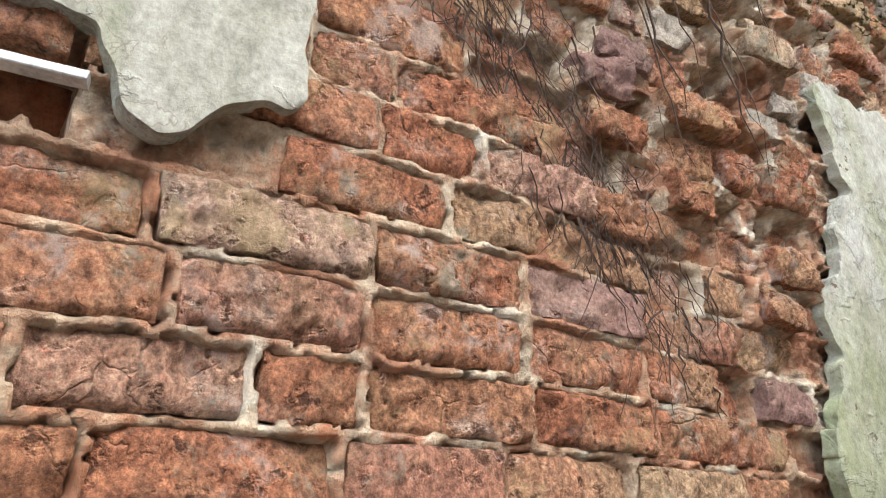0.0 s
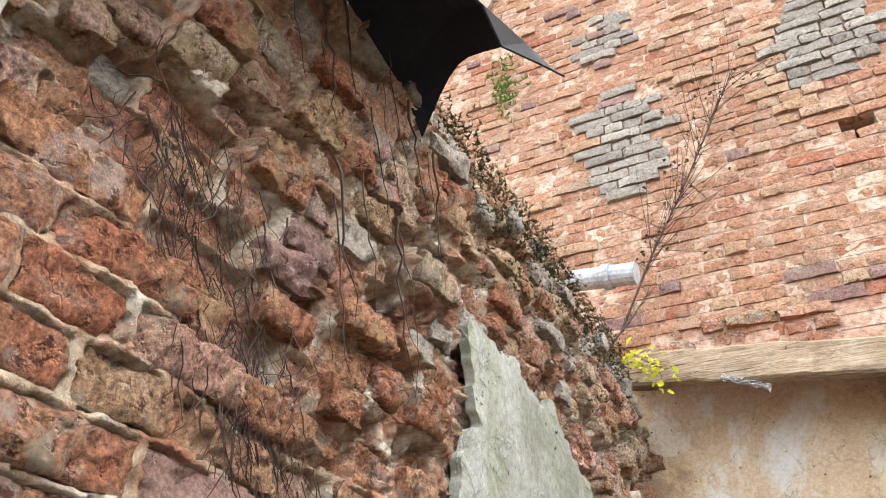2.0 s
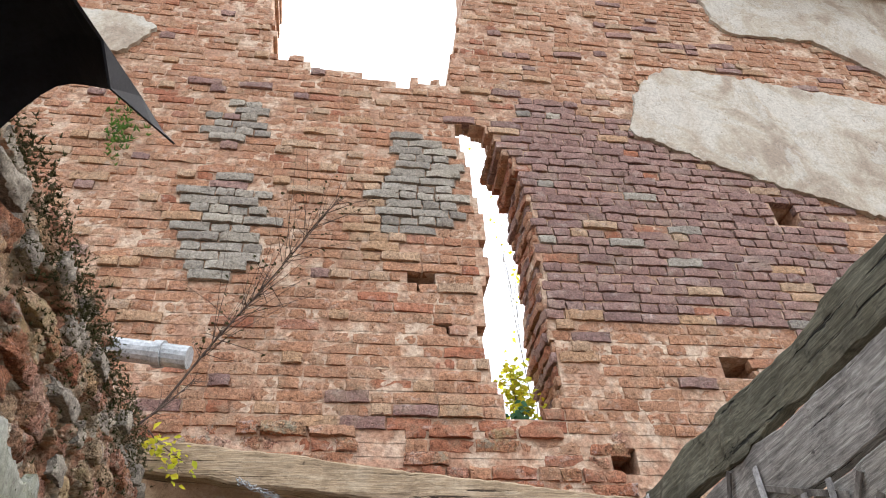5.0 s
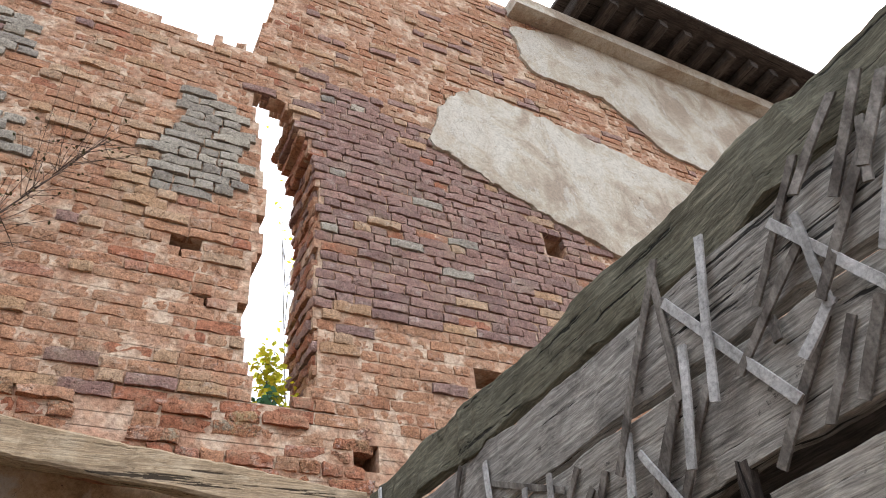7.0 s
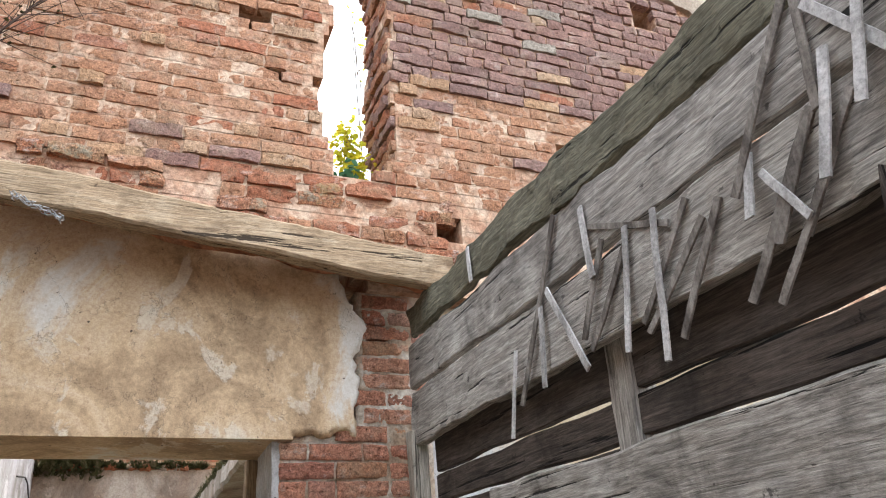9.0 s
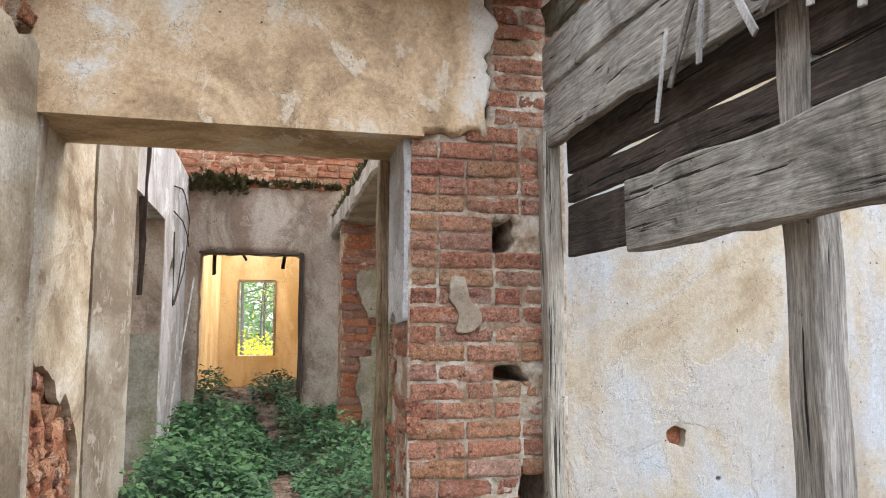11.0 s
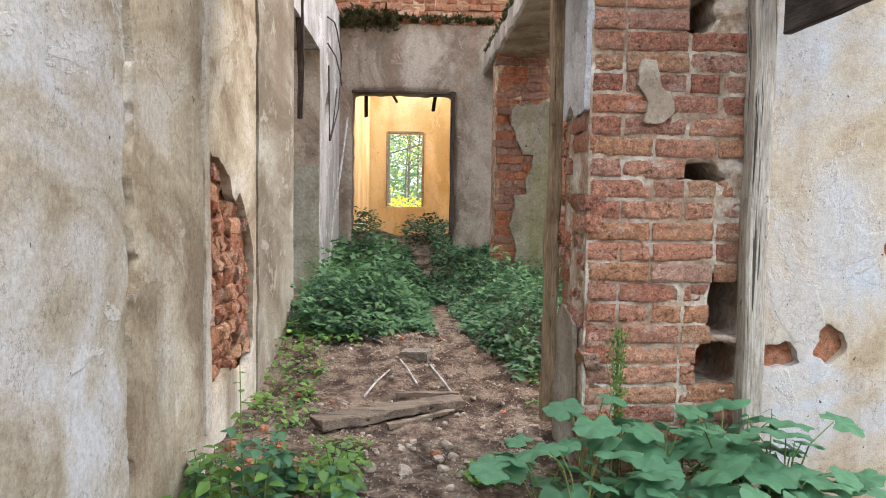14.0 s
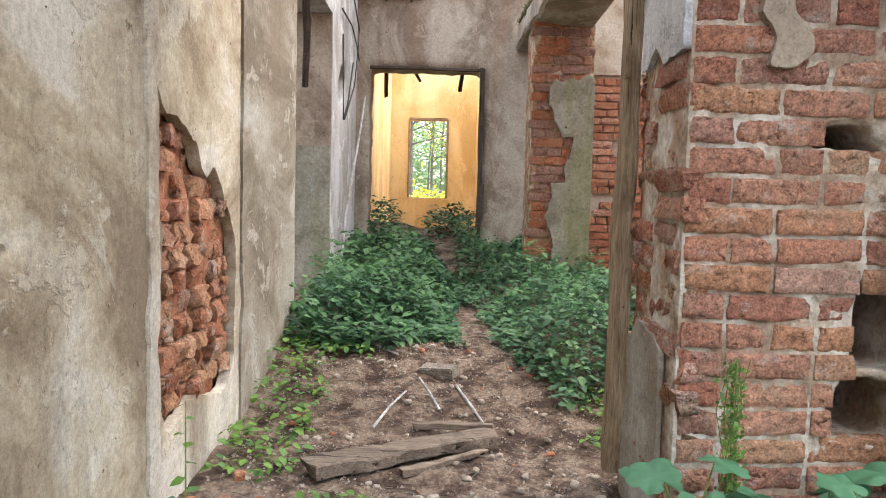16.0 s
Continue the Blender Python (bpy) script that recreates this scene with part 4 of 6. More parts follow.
part("board", beam_mesh((1.30, 0.60, 2.0), (1.30, -1.3, 1.985), 0.04, 0.25, 34, 30, 0.007), M["pale_board"], partition, "wide pale grey board")
part("brace", beam_mesh((1.285, 0.62, 2.2), (1.285, 0.70, 1.7), 0.028, 0.034, 35, 12, 0.005, 0, (0, 1, 0)), M["dark_wood_z"], partition)
part("post", beam_mesh((1.31, 3.14, -0.5), (1.30, 3.14, 2.25), 0.08, 0.09, 32, 30, 0.006, 0, (0, 1, 0)), M["post_wood"], partition, "pale weathered post")
part("post", beam_mesh((1.40, 1.65, -0.5), (1.40, 1.62, 2.3), 0.09, 0.12, 33, 30, 0.006, 0, (0, 1, 0)), M["wood_z"], partition)


# ---- plaster remnants on the brick walls ----
def on_gable(label, poly, seed, thickness=0.035, step=0.03):
    us, zs = [p[0] for p in poly], [p[1] for p in poly]
    sheet("plaster", facing_south(3.15 - thickness), min(us) - 0.05, max(us) + 0.05, min(zs) - 0.05, max(zs) + 0.05, step, lambda u, z: inside_polygon(poly, u, z), thickness + 0.01, M["plaster_upper"], gable, label, 0.008, 0.04, False, seed)


on_gable("large pale weathered plaster remnant", [(2.33, 6.64), (2.45, 6.85), (2.72, 7.07), (3.14, 7.04), (3.85, 6.96), (5.1, 6.75), (6.6, 6.75), (6.6, 5.6), (5.2, 5.1), (4.0, 5.38), (2.92, 5.78), (2.18, 6.12)], 40)
on_gable("upper buff plaster band", [(3.37, 8.5), (3.42, 8.1), (3.47, 7.73), (4.42, 7.76), (5.09, 7.18), (5.97, 7.05), (8.8, 7.4), (8.8, 8.9), (4.59, 8.9)], 41, 0.03, 0.05)
on_gable("small white plaster remnant", [(-2.9, 7.2), (-1.75, 7.1), (-1.62, 6.95), (-1.84, 6.6), (-2.4, 6.5), (-2.9, 6.7)], 42)
sheet("plaster", facing_south(3.178), 0.8, 1.1, 1.3, 1.65, 0.007, lambda u, z: inside_polygon([(0.855, 1.60), (0.91, 1.60), (0.935, 1.50), (0.985, 1.44), (0.99, 1.39), (0.94, 1.35), (0.87, 1.355), (0.89, 1.43), (0.845, 1.50)], u, z), 0.035, M["plaster_upper"], pier, "small pale plaster scrap on the pier", 0.004, 0.008, False, 43)
sheet("plaster", facing_west(0.642), 3.215, 3.62, 1.36, 2.25, 0.02, lambda u, z: z > 1.40 + 0.09 * n3(u * 7, 1, 2), 0.035, M["plaster_white"], pier, "grey plaster on the pier's reveal", 0.008, 0.02, True, 44)
sheet("plaster", facing_west(0.640), 3.30, 3.66, -0.1, 0.72, 0.02, lambda u, z: z < 0.62 + 0.14 * n3(u * 6, 3, 2) - 0.5 * abs(u - 3.45), 0.02, M["plaster_hall"], pier, "rough grey render at the pier's foot", 0.012, 0.03, True, 45)
part("jamb_board", beam_mesh((0.622, 3.70, 0.02), (0.628, 3.70, 2.21), 0.06, 0.075, 46, 24, 0.008, 0, (0, 1, 0)), M["jamb_wood"], pier, "brown wooden jamb lining")

# ---- laths on the partition ----
PALE = [(0.50, 2.69, 0.60, 2.31), (0.66, 2.61, 0.43, 2.23), (0.65, 2.48, 0.71, 2.21), (0.33, 2.59, 0.17, 2.30), (0.27, 2.56, 0.29, 2.35), (0.28, 2.37, 0.38, 2.29), (0.89, 2.38, 0.91, 2.23), (0.87, 2.32, 0.78, 2.17),
        (1.54, 2.59, 1.52, 2.35), (1.35, 2.43, 1.41, 2.09), (1.23, 2.42, 1.26, 2.02), (1.84, 2.38, 1.85, 2.11), (1.79, 2.42, 1.60, 2.10), (2.35, 2.83, 2.33, 2.67), (0.06, 2.53, 0.16, 2.38), (2.03, 2.29, 2.07, 2.00)]
OLD = [(0.67, 2.73, 0.70, 2.37), (0.73, 2.39, 0.87, 2.15), (0.63, 2.37, 0.81, 2.14), (0.65, 2.74, 0.95, 2.30), (0.09, 2.74, 0.25, 2.59), (0.03, 2.74, 0.19, 2.54), (0.07, 2.65, 0.11, 2.50), (-0.01, 2.70, 0.11, 2.54),
       (0.08, 2.61, 0.30, 2.37), (0.21, 2.32, 0.32, 2.17), (0.27, 2.32, 0.39, 2.16), (0.32, 2.35, 0.52, 2.13), (0.22, 2.69, 0.44, 2.45), (0.28, 2.52, 0.53, 2.34), (0.42, 2.41, 0.42, 2.35)]
OLDER = [(1.55, 2.53, 1.19, 2.36), (1.11, 2.39, 1.35, 2.15), (1.01, 2.34, 1.20, 2.06), (1.70, 2.65, 2.02, 2.10), (1.47, 2.45, 1.61, 2.19), (0.72, 2.39, 0.98, 2.06), (0.70, 2.27, 0.90, 2.03), (1.07, 2.32, 1.32, 2.11), (1.36, 2.39, 1.59, 2.15)]
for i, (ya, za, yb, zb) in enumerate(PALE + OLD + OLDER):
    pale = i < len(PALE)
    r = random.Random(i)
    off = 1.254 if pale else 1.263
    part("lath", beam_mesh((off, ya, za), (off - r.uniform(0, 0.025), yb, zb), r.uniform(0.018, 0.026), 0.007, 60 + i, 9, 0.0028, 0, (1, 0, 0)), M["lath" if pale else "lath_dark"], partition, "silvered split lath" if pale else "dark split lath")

# ---- roofing felt over the wall top ----
bm = bmesh.new()
inner = [(-0.6, 3.15), (-0.3, 3.15), (0.0, 3.14), (0.25, 3.12), (0.5, 3.08), (0.66, 3.06), (0.77, 3.0)]
outer = [(-0.6, 2.80), (-0.3, 2.84), (0.0, 2.87), (0.22, 2.92), (0.36, 2.99), (0.50, 3.06), (0.62, 3.06)]
grid = []
for (ya, za), (yb, zb) in zip(inner, outer):
    line = []
    for k in range(9):
        f = k / 8
        bulge = 0.10 * math.sin(math.pi * f)
        p = Vector((-0.90 + 0.30 * f, ya + (yb - ya) * f, za + (zb - za) * f + bulge))
        line.append(p + noise.noise_vector(p * 6) * 0.014)
    grid.append(line)
vs = [[bm.verts.new(p) for p in line] for line in grid]
for a, b in zip(vs, vs[1:]):
    for k in range(8):
        bm.faces.new((a[k], a[k + 1], b[k + 1], b[k]))
felt = tagged(new("roofing_felt"), "torn black roofing felt curling over the wall top", "roofing felt")
tail = [Vector(p) for p in ((-0.60, 0.78, 3.23), (-0.585, 0.86, 3.22), (-0.60, 1.0, 3.35), (-0.595, 1.12, 3.43))]
ends = [vs[-1][8].co.copy(), vs[-2][8].co.copy()]
pieces = [part("sheet", bm, M["felt"], felt)]
bm = bmesh.new()
t0, t1, t2, t3 = [bm.verts.new(p) for p in tail]
e0, e1 = [bm.verts.new(p) for p in ends]
for f in ((e0, t1, t0, e1), (t0, t1, t2), (t1, t3, t2)):
    bm.faces.new(f)
pieces.append(part("torn_flap", bm, M["felt"], felt))
for p in pieces:
    mod = p.modifiers.new("thickness", "SOLIDIFY")
    mod.thickness = 0.006

# ---- pipe, bar, wire ----
pipe = tagged(new("pipe_stub"), "short pale pipe lying on the wall top", "pipe")
bm = bmesh.new()
tube(bm, [(-1.3, 2.62, 3.64), (-1.0, 2.60, 3.60), (-0.74, 2.58, 3.56)], 0.055, 0.055, 16)
part("pipe_body", bm, M["steel"], pipe)
bm = bmesh.new()
tube(bm, [(-0.90, 2.595, 3.585), (-0.86, 2.59, 3.58)], 0.066, 0.066, 16)
part("pipe_collar", bm, M["steel"], pipe)
bar = tagged(part("white_bar", beam_mesh((-0.93, -0.85, 2.02), (-0.84, -0.455, 1.995), 0.022, 0.010, 90, 8, 0.001), M["steel"]), "pale metal strip sticking out of a wall niche", "metal strip")

# ---- roots hanging down the brick wall ----
roots = tagged(new("roots"), "tangle of thin dark roots hanging on the brick wall", "roots", kind="stuff")
bm = bmesh.new()
r = random.Random(5)
for i in range(260):
    f = r.random()
    y0, z0 = 0.0 + 0.44 * f + r.gauss(0, 0.065), 2.46 - 0.56 * f + r.gauss(0, 0.06)
    pts, y, z, x = [], y0, z0, FACE - decay(y0, z0) + 0.010
    vy, vz = r.uniform(-0.2, 0.55), r.uniform(-1.0, -0.3)
    for k in range(7):
        pts.append((x + abs(r.gauss(0, 0.006)), y, z))
        vy += r.gauss(0, 0.28)
        y += vy * 0.022
        z += vz * 0.026
    w0 = r.choice((0.0008, 0.001, 0.0014, 0.0022))
    tube(bm, pts, w0, 0.0005, 3)
for i in range(16):
    y, z = r.uniform(0.1, 0.75), r.uniform(2.5, 3.05)
    pts, x = [], FACE + 0.012
    for k in range(9):
        pts.append((x + abs(r.gauss(0, 0.008)), y, z))
        y += r.gauss(0.014, 0.006)
        z -= r.uniform(0.02, 0.05)
    tube(bm, pts, r.choice((0.001, 0.002, 0.004)), 0.0006, 4)
part("root_mass", bm, M["root"], roots)


# ---- leaves ----
def leaf_cloud(bm_name, spots, mat, parent=None):
    """Many single folded leaves: spots are (place, size, heading, droop)."""
    base = np.array([(0, 0, 0), (0.34, 0.36, 0.07), (0, 0.42, 0.0), (-0.34, 0.36, 0.07), (0, 1.0, -0.12), (0.22, 0.72, 0.0), (-0.22, 0.72, 0.0)])
    tri = [(0, 1, 2), (0, 2, 3), (1, 5, 2), (2, 6, 3), (5, 4, 2), (2, 4, 6)]
    verts, faces, n = [], [], 0
    for p, size, heading, droop in spots:
        m = np.array(pose(0, 0, 0, droop, random.uniform(-25, 25), heading).to_3x3())
        verts.append(base * size @ m.T + np.array(p))
        faces += [tuple(i + n for i in t) for t in tri]
        n += 7
    me = bpy.data.meshes.new(bm_name)
    me.from_pydata(np.concatenate(verts).tolist(), [], faces)
    me.shade_smooth()
    return mesh_part(bm_name, me, mat, parent)


def cover(seed, count, region, height, size, inside):
    r = random.Random(seed)
    out = []
    x0, x1, y0, y1 = region
    while len(out) < count:
        x, y = r.uniform(x0, x1), r.uniform(y0, y1)
        d = inside(x, y)
        if d <= 0:
            continue
        h = height * min(1.0, d * 2.0 + 0.1) * (0.8 + 0.9 * n3(x * 2.2, y * 2.2, 6) + 0.3 * n3(x * 7, y * 7, 2))
        f = r.random() ** 0.55
        out.append(((x, y, ground_z(x, y) + 0.02 + h * f), r.uniform(*size), r.uniform(0, 360), r.uniform(-40, 30)))
    return out


def path_x(y):
    return interpolate([(5, 0.25), (6, 0.22), (7, 0.2), (8.8, -0.15)], y)


def left_cover(x, y):
    return min(path_x(y) - interpolate([(5, 0.13), (6.6, 0.08), (7.4, -0.1)], y) + 0.07 * n3(x * 5, y * 5, 9) - x, (y - 5.15 - 0.25 * (x + 0.8) + 0.45 * n3(x * 3, y * 3, 1)), 9.0 - y, 0.5)


def right_cover(x, y):
    return min(x - path_x(y) - interpolate([(5, 0.16), (6.6, 0.10), (7.4, -0.1)], y) - max(0.0, 5.0 - y) * 0.35 + 0.08 * n3(x * 4, y * 4, 1), (y - 4.45 + 0.3 * n3(x * 3, y * 3, 5)), 9.0 - y, 0.5)


tagged(leaf_cloud("ground_cover", cover(1, 9500, (-0.82, 0.3, 5.1, 8.9), 0.24, (0.03, 0.075), left_cover) + cover(2, 8500, (0.2, 1.5, 4.05, 8.9), 0.21, (0.03, 0.065), right_cover)
       + cover(10, 900, (-0.7, 0.45, 8.9, 10.6), 0.25, (0.04, 0.08), lambda x, y: 0.4 if n3(x * 2, y * 2, 1) > -0.1 else -1), M["leaf_cover"]),
       "dense dark green nettles and ground ivy beside the path", "ground cover", kind="stuff")
tagged(leaf_cloud("ground_ivy", cover(11, 2600, (-0.82, 0.3, 5.1, 8.9), 0.40, (0.03, 0.085), left_cover) + cover(12, 2600, (0.2, 1.5, 4.05, 8.9), 0.32, (0.025, 0.07), right_cover), M["leaf_mid"]), "lighter green ivy among the nettles", "ground cover", kind="stuff")
tagged(leaf_cloud("weeds", cover(3, 420, (-0.83, -0.50, 3.65, 5.3), 0.11, (0.025, 0.055), lambda x, y: min(-0.52 - x + 0.16 * n3(y * 4, 1, 1), 0.3)) + cover(4, 160, (-0.75, -0.35, 5.0, 5.35), 0.07, (0.03, 0.05), lambda x, y: 0.3)
       + cover(5, 420, (0.3, 0.8, 3.9, 5.3), 0.08, (0.02, 0.04), lambda x, y: min(x - 0.66 + 0.1 * n3(y * 5, 0, 1) + 0.12 * (y > 4.7), 0.3)) + cover(6, 130, (0.2, 0.42, 3.05, 3.3), 0.09, (0.025, 0.05), lambda x, y: 0.3 if (x - 0.3) ** 2 + (y - 3.18) ** 2 < 0.012 else -1)
       + cover(7, 160, (-0.45, -0.2, 3.1, 3.5), 0.10, (0.025, 0.05), lambda x, y: 0.25), M["leaf_bright"]), "low green weeds along the wall foot", "weeds", kind="stuff")


def seedling(x, y, h, seed, mat, n=16, size=(0.04, 0.085)):
    """An upright herb: a stem and its leaves."""
    r = random.Random(seed)
    z0 = ground_z(x, y)
    plant = tagged(new("nettle_plant"), "upright green weed growing at the wall foot", "plant", "weeds at the wall foot")
    bm = bmesh.new()
    lean = (r.uniform(-0.08, 0.08), r.uniform(-0.08, 0.08))
    pts = [(x + lean[0] * f * h * 3, y + lean[1] * f * h * 3, z0 - 0.01 + h * f) for f in (0, 0.35, 0.7, 1.0)]
    tube(bm, pts, 0.0035, 0.0015, 5)
    part("stem", bm, M["stem"], plant)
    spots = []
    for i in range(n):
        f = 0.2 + 0.8 * (i + 0.5) / n
        spots.append(((x + lean[0] * f * h * 3, y + lean[1] * f * h * 3, z0 + h * f), r.uniform(*size) * (1.2 - 0.5 * f), i * 137.5 + r.uniform(-20, 20), r.uniform(-30, 15)))
    leaf_cloud("foliage", spots, mat, plant)


for i in range(46):
    r = random.Random(100 + i)
    x, y = r.uniform(-0.80, -0.22), r.uniform(2.62, 3.10)
    h = r.uniform(0.10, 0.24) * (1.25 if -0.7 < x < -0.45 else 0.9)
    seedling(x, y, h, 200 + i, M["leaf_bright" if r.random() < 0.5 else "leaf_big"], 13)
seedling(-0.60, 2.85, 0.52, 301, M["leaf_bright"], 12, (0.03, 0.05))
for i in range(10):
    r = random.Random(400 + i)
    seedling(r.uniform(1.0, 1.35), r.uniform(2.75, 3.05), r.uniform(0.15, 0.38), 420 + i, M["leaf_big"], 12, (0.03, 0.06))


def lobed_leaf(seed):
    """A broad five-lobed leaf, cupped, with wavy margin; its stalk joins at the origin."""
    r = random.Random(seed)
    bm = bmesh.new()
    n = 30
    centre = bm.verts.new((0, 0.28, -0.02))
    ring, mid = [], []
    for i in range(n):
        a = -math.pi / 2 + 2 * math.pi * (i + 0.5) / n
        lobe = 0.42 + 0.10 * abs(math.cos(2.5 * (a - math.pi / 2))) + 0.03 * math.sin(a * 11 + seed) + r.uniform(-0.012, 0.012)
        if abs(a + math.pi / 2) < 0.25 or abs(a - 1.5 * math.pi) < 0.25:
            lobe *= 0.6
        x, y = math.cos(a) * lobe * 1.05, math.sin(a) * lobe + 0.30
        mid.append(bm.verts.new((x * 0.55, (y - 0.28) * 0.55 + 0.28, 0.025 * math.sin(5 * a + seed) + 0.02)))
        ring.append(bm.verts.new((x, y, -0.16 * (x * x + (y - 0.3) ** 2) + 0.04 * math.sin(5 * a + seed) + r.uniform(-0.012, 0.012))))
    for i in range(n):
        j = (i + 1) % n
        bm.faces.new((centre, mid[i], mid[j]))
        bm.faces.new((mid[i], ring[i], ring[j], mid[j]))
    me = bpy.data.meshes.new("leaf")
    bm.to_mesh(me)
    bm.free()
    me.shade_smooth()
    me.materials.append(M["leaf_big"])
    return me


LEAVES = [lobed_leaf(k) for k in range(6)]
for p, (px, py, count, spread) in enumerate(((0.62, 2.92, 13, 0.26), (0.85, 2.80, 14, 0.28), (1.08, 2.86, 13, 0.26), (1.30, 2.82, 11, 0.24), (0.55, 2.68, 9, 0.22), (1.0, 2.62, 10, 0.3), (0.72, 2.66, 12, 0.30), (1.2, 2.62, 12, 0.32), (0.45, 2.80, 8, 0.2), (1.42, 2.70, 9, 0.25))):
    r = random.Random(500 + p)
    plant = tagged(new("burdock_plant"), "broad-leaved green plant at the foot of the brick pier", "plant", "broad-leaved plants")
    z0 = ground_z(px, py)
    for i in range(count):
        a, d = i * 2.4 + r.uniform(-0.3, 0.3), spread * math.sqrt((i + 0.6) / count)
        h = (0.33 - 0.55 * d) * r.uniform(0.3, 1.3) * (1.0 if p < 5 else 0.6) + 0.05
        tip = Vector((px + math.cos(a) * d, py + math.sin(a) * d * 0.7, z0 + h))
        bm = bmesh.new()
        tube(bm, [(px, py, z0 - 0.02), ((px + tip.x) / 2, (py + tip.y) / 2, z0 + h * 0.75), tip], 0.004, 0.002, 5)
        stem = part("stem", bm, M["stem"], plant)
        leaf = new("leaf", LEAVES[r.randrange(6)])
        leaf.parent = stem
        leaf.matrix_local = Matrix.Translation(tip) @ pose(0, 0, 0, r.uniform(-35, 20), r.uniform(-20, 20), math.degrees(a) - 90 + r.uniform(-30, 30)) @ Matrix.Scale(r.uniform(0.10, 0.19), 4)

grass = tagged(new("grass_tuft"), "tall thin seeding grass stalk beside the pier", "grass")
r = random.Random(9)
for i in range(9):
    bm = bmesh.new()
    x, y = 0.745 + r.gauss(0, 0.012), 3.0 + r.gauss(0, 0.015)
    tube(bm, [(x, y, -0.05), (x + r.gauss(0, 0.01), y, 0.25), (x + r.gauss(0, 0.016), y, 0.45), (x + r.gauss(0, 0.02), y, 0.58)], 0.0022, 0.001, 4)
    part("stalk", bm, M["stem"], grass)
leaf_cloud("seed_head", [((0.745 + r.gauss(0, 0.016), 3.0 + r.gauss(0, 0.016), r.uniform(0.22, 0.57)), r.uniform(0.008, 0.02), r.uniform(0, 360), r.uniform(20, 80)) for i in range(460)], M["leaf_bright"], grass)


# ---- rubble, planks and sticks on the ground ----
def stone_mesh(seed, flat=0.6):
    r = random.Random(seed)
    bm = bmesh.new()
    bmesh.ops.create_icosphere(bm, subdivisions=2, radius=0.5)
    for v in bm.verts:
        k = 1 + 0.55 * n3(v.co.x * 1.7 + seed * 3.1, v.co.y * 1.7, v.co.z * 1.7) + 0.12 * n3(v.co.x * 6, v.co.y * 6 + seed, v.co.z * 6)
        v.co = Vector((v.co.x * k, v.co.y * k * 0.8, v.co.z * k * flat))
        for ax in range(3):
            v.co[ax] = max(-0.42 + 0.1 * ax * 0.5, min(0.42 - 0.05 * ax, v.co[ax]))
    me = bpy.data.meshes.new("stone")
    bm.to_mesh(me)
    bm.free()
    return me


STONES = [stone_mesh(k) for k in range(9)]
for me in STONES:
    me.materials.append(M["stone"])
CHUNKS = [m.copy() for m in STONES[:4]]
for me in CHUNKS:
    me.materials.clear()
    me.materials.append(M["core"])
r = random.Random(21)
for i in range(270):
    if i < 36:
        x, y, s = r.gauss(-0.05, 0.28), r.gauss(3.28, 0.12), r.uniform(0.02, 0.075)
    elif i < 60:
        x, y, s = r.gauss(-0.62, 0.12), r.gauss(3.35, 0.18), r.uniform(0.03, 0.09)
    else:
        x, y, s = r.uniform(-0.7, 0.6), r.uniform(3.4, 5.6), r.uniform(0.012, 0.045)
    x = max(-0.78, min(0.6, x))
    red = 36 <= i < 60 or r.random() < 0.1
    ob = new("brick_chunk" if red else "stone", r.choice(CHUNKS if red else STONES))
    ob.matrix_basis = Matrix.Translation((x, y, ground_z(x, y) + s * 0.16)) @ pose(0, 0, 0, r.uniform(-15, 15), r.uniform(-15, 15), r.uniform(0, 360)) @ Matrix.Scale(s, 4)
    tagged(ob, "broken orange brick lump lying on the earth" if red else "pale lump of mortar rubble on the earth", "brick lump" if red else "stone", "rubble on the ground")
bm = bmesh.new()
for i in range(4200):
    x, y = r.uniform(-0.8, 0.75), 2.7 + 3.2 * r.random() ** 1.2
    s = r.uniform(0.002, 0.010)
    z = ground_z(x, y)
    v = [bm.verts.new((x + s * a * r.uniform(0.6, 1.3), y + s * b * r.uniform(0.6, 1.3), z + s * c)) for a, b, c in ((1, 0, 0), (-0.5, 0.9, 0), (-0.5, -0.9, 0), (0, 0, 0.9))]
    for q in ((0, 1, 3), (1, 2, 3), (2, 0, 3)):
        bm.faces.new([v[k] for k in q])
tagged(part("gravel", bm, M["stone"]), "scattered grit and small crumbs of mortar", "gravel", kind="stuff")
bm = bmesh.new()
for i in range(600):
    x, y = r.uniform(-0.75, 0.7), r.uniform(2.9, 5.8)
    a, l = r.uniform(0, math.pi), r.uniform(0.02, 0.11)
    z = ground_z(x, y) + 0.006
    tube(bm, [(x, y, z), (x + math.cos(a) * l * 0.5, y + math.sin(a) * l * 0.5, z + r.uniform(0, 0.012)), (x + math.cos(a) * l, y + math.sin(a) * l, ground_z(x + math.cos(a) * l, y + math.sin(a) * l) + 0.004)], 0.0018, 0.0009, 4)
tagged(part("straw_litter", bm, M["lath_dark"]), "dry twigs and straw strewn on the earth", "twigs", kind="stuff")


def on_ground(x, y, up=0.0):
    return (x, y, ground_z(x, y) + up)


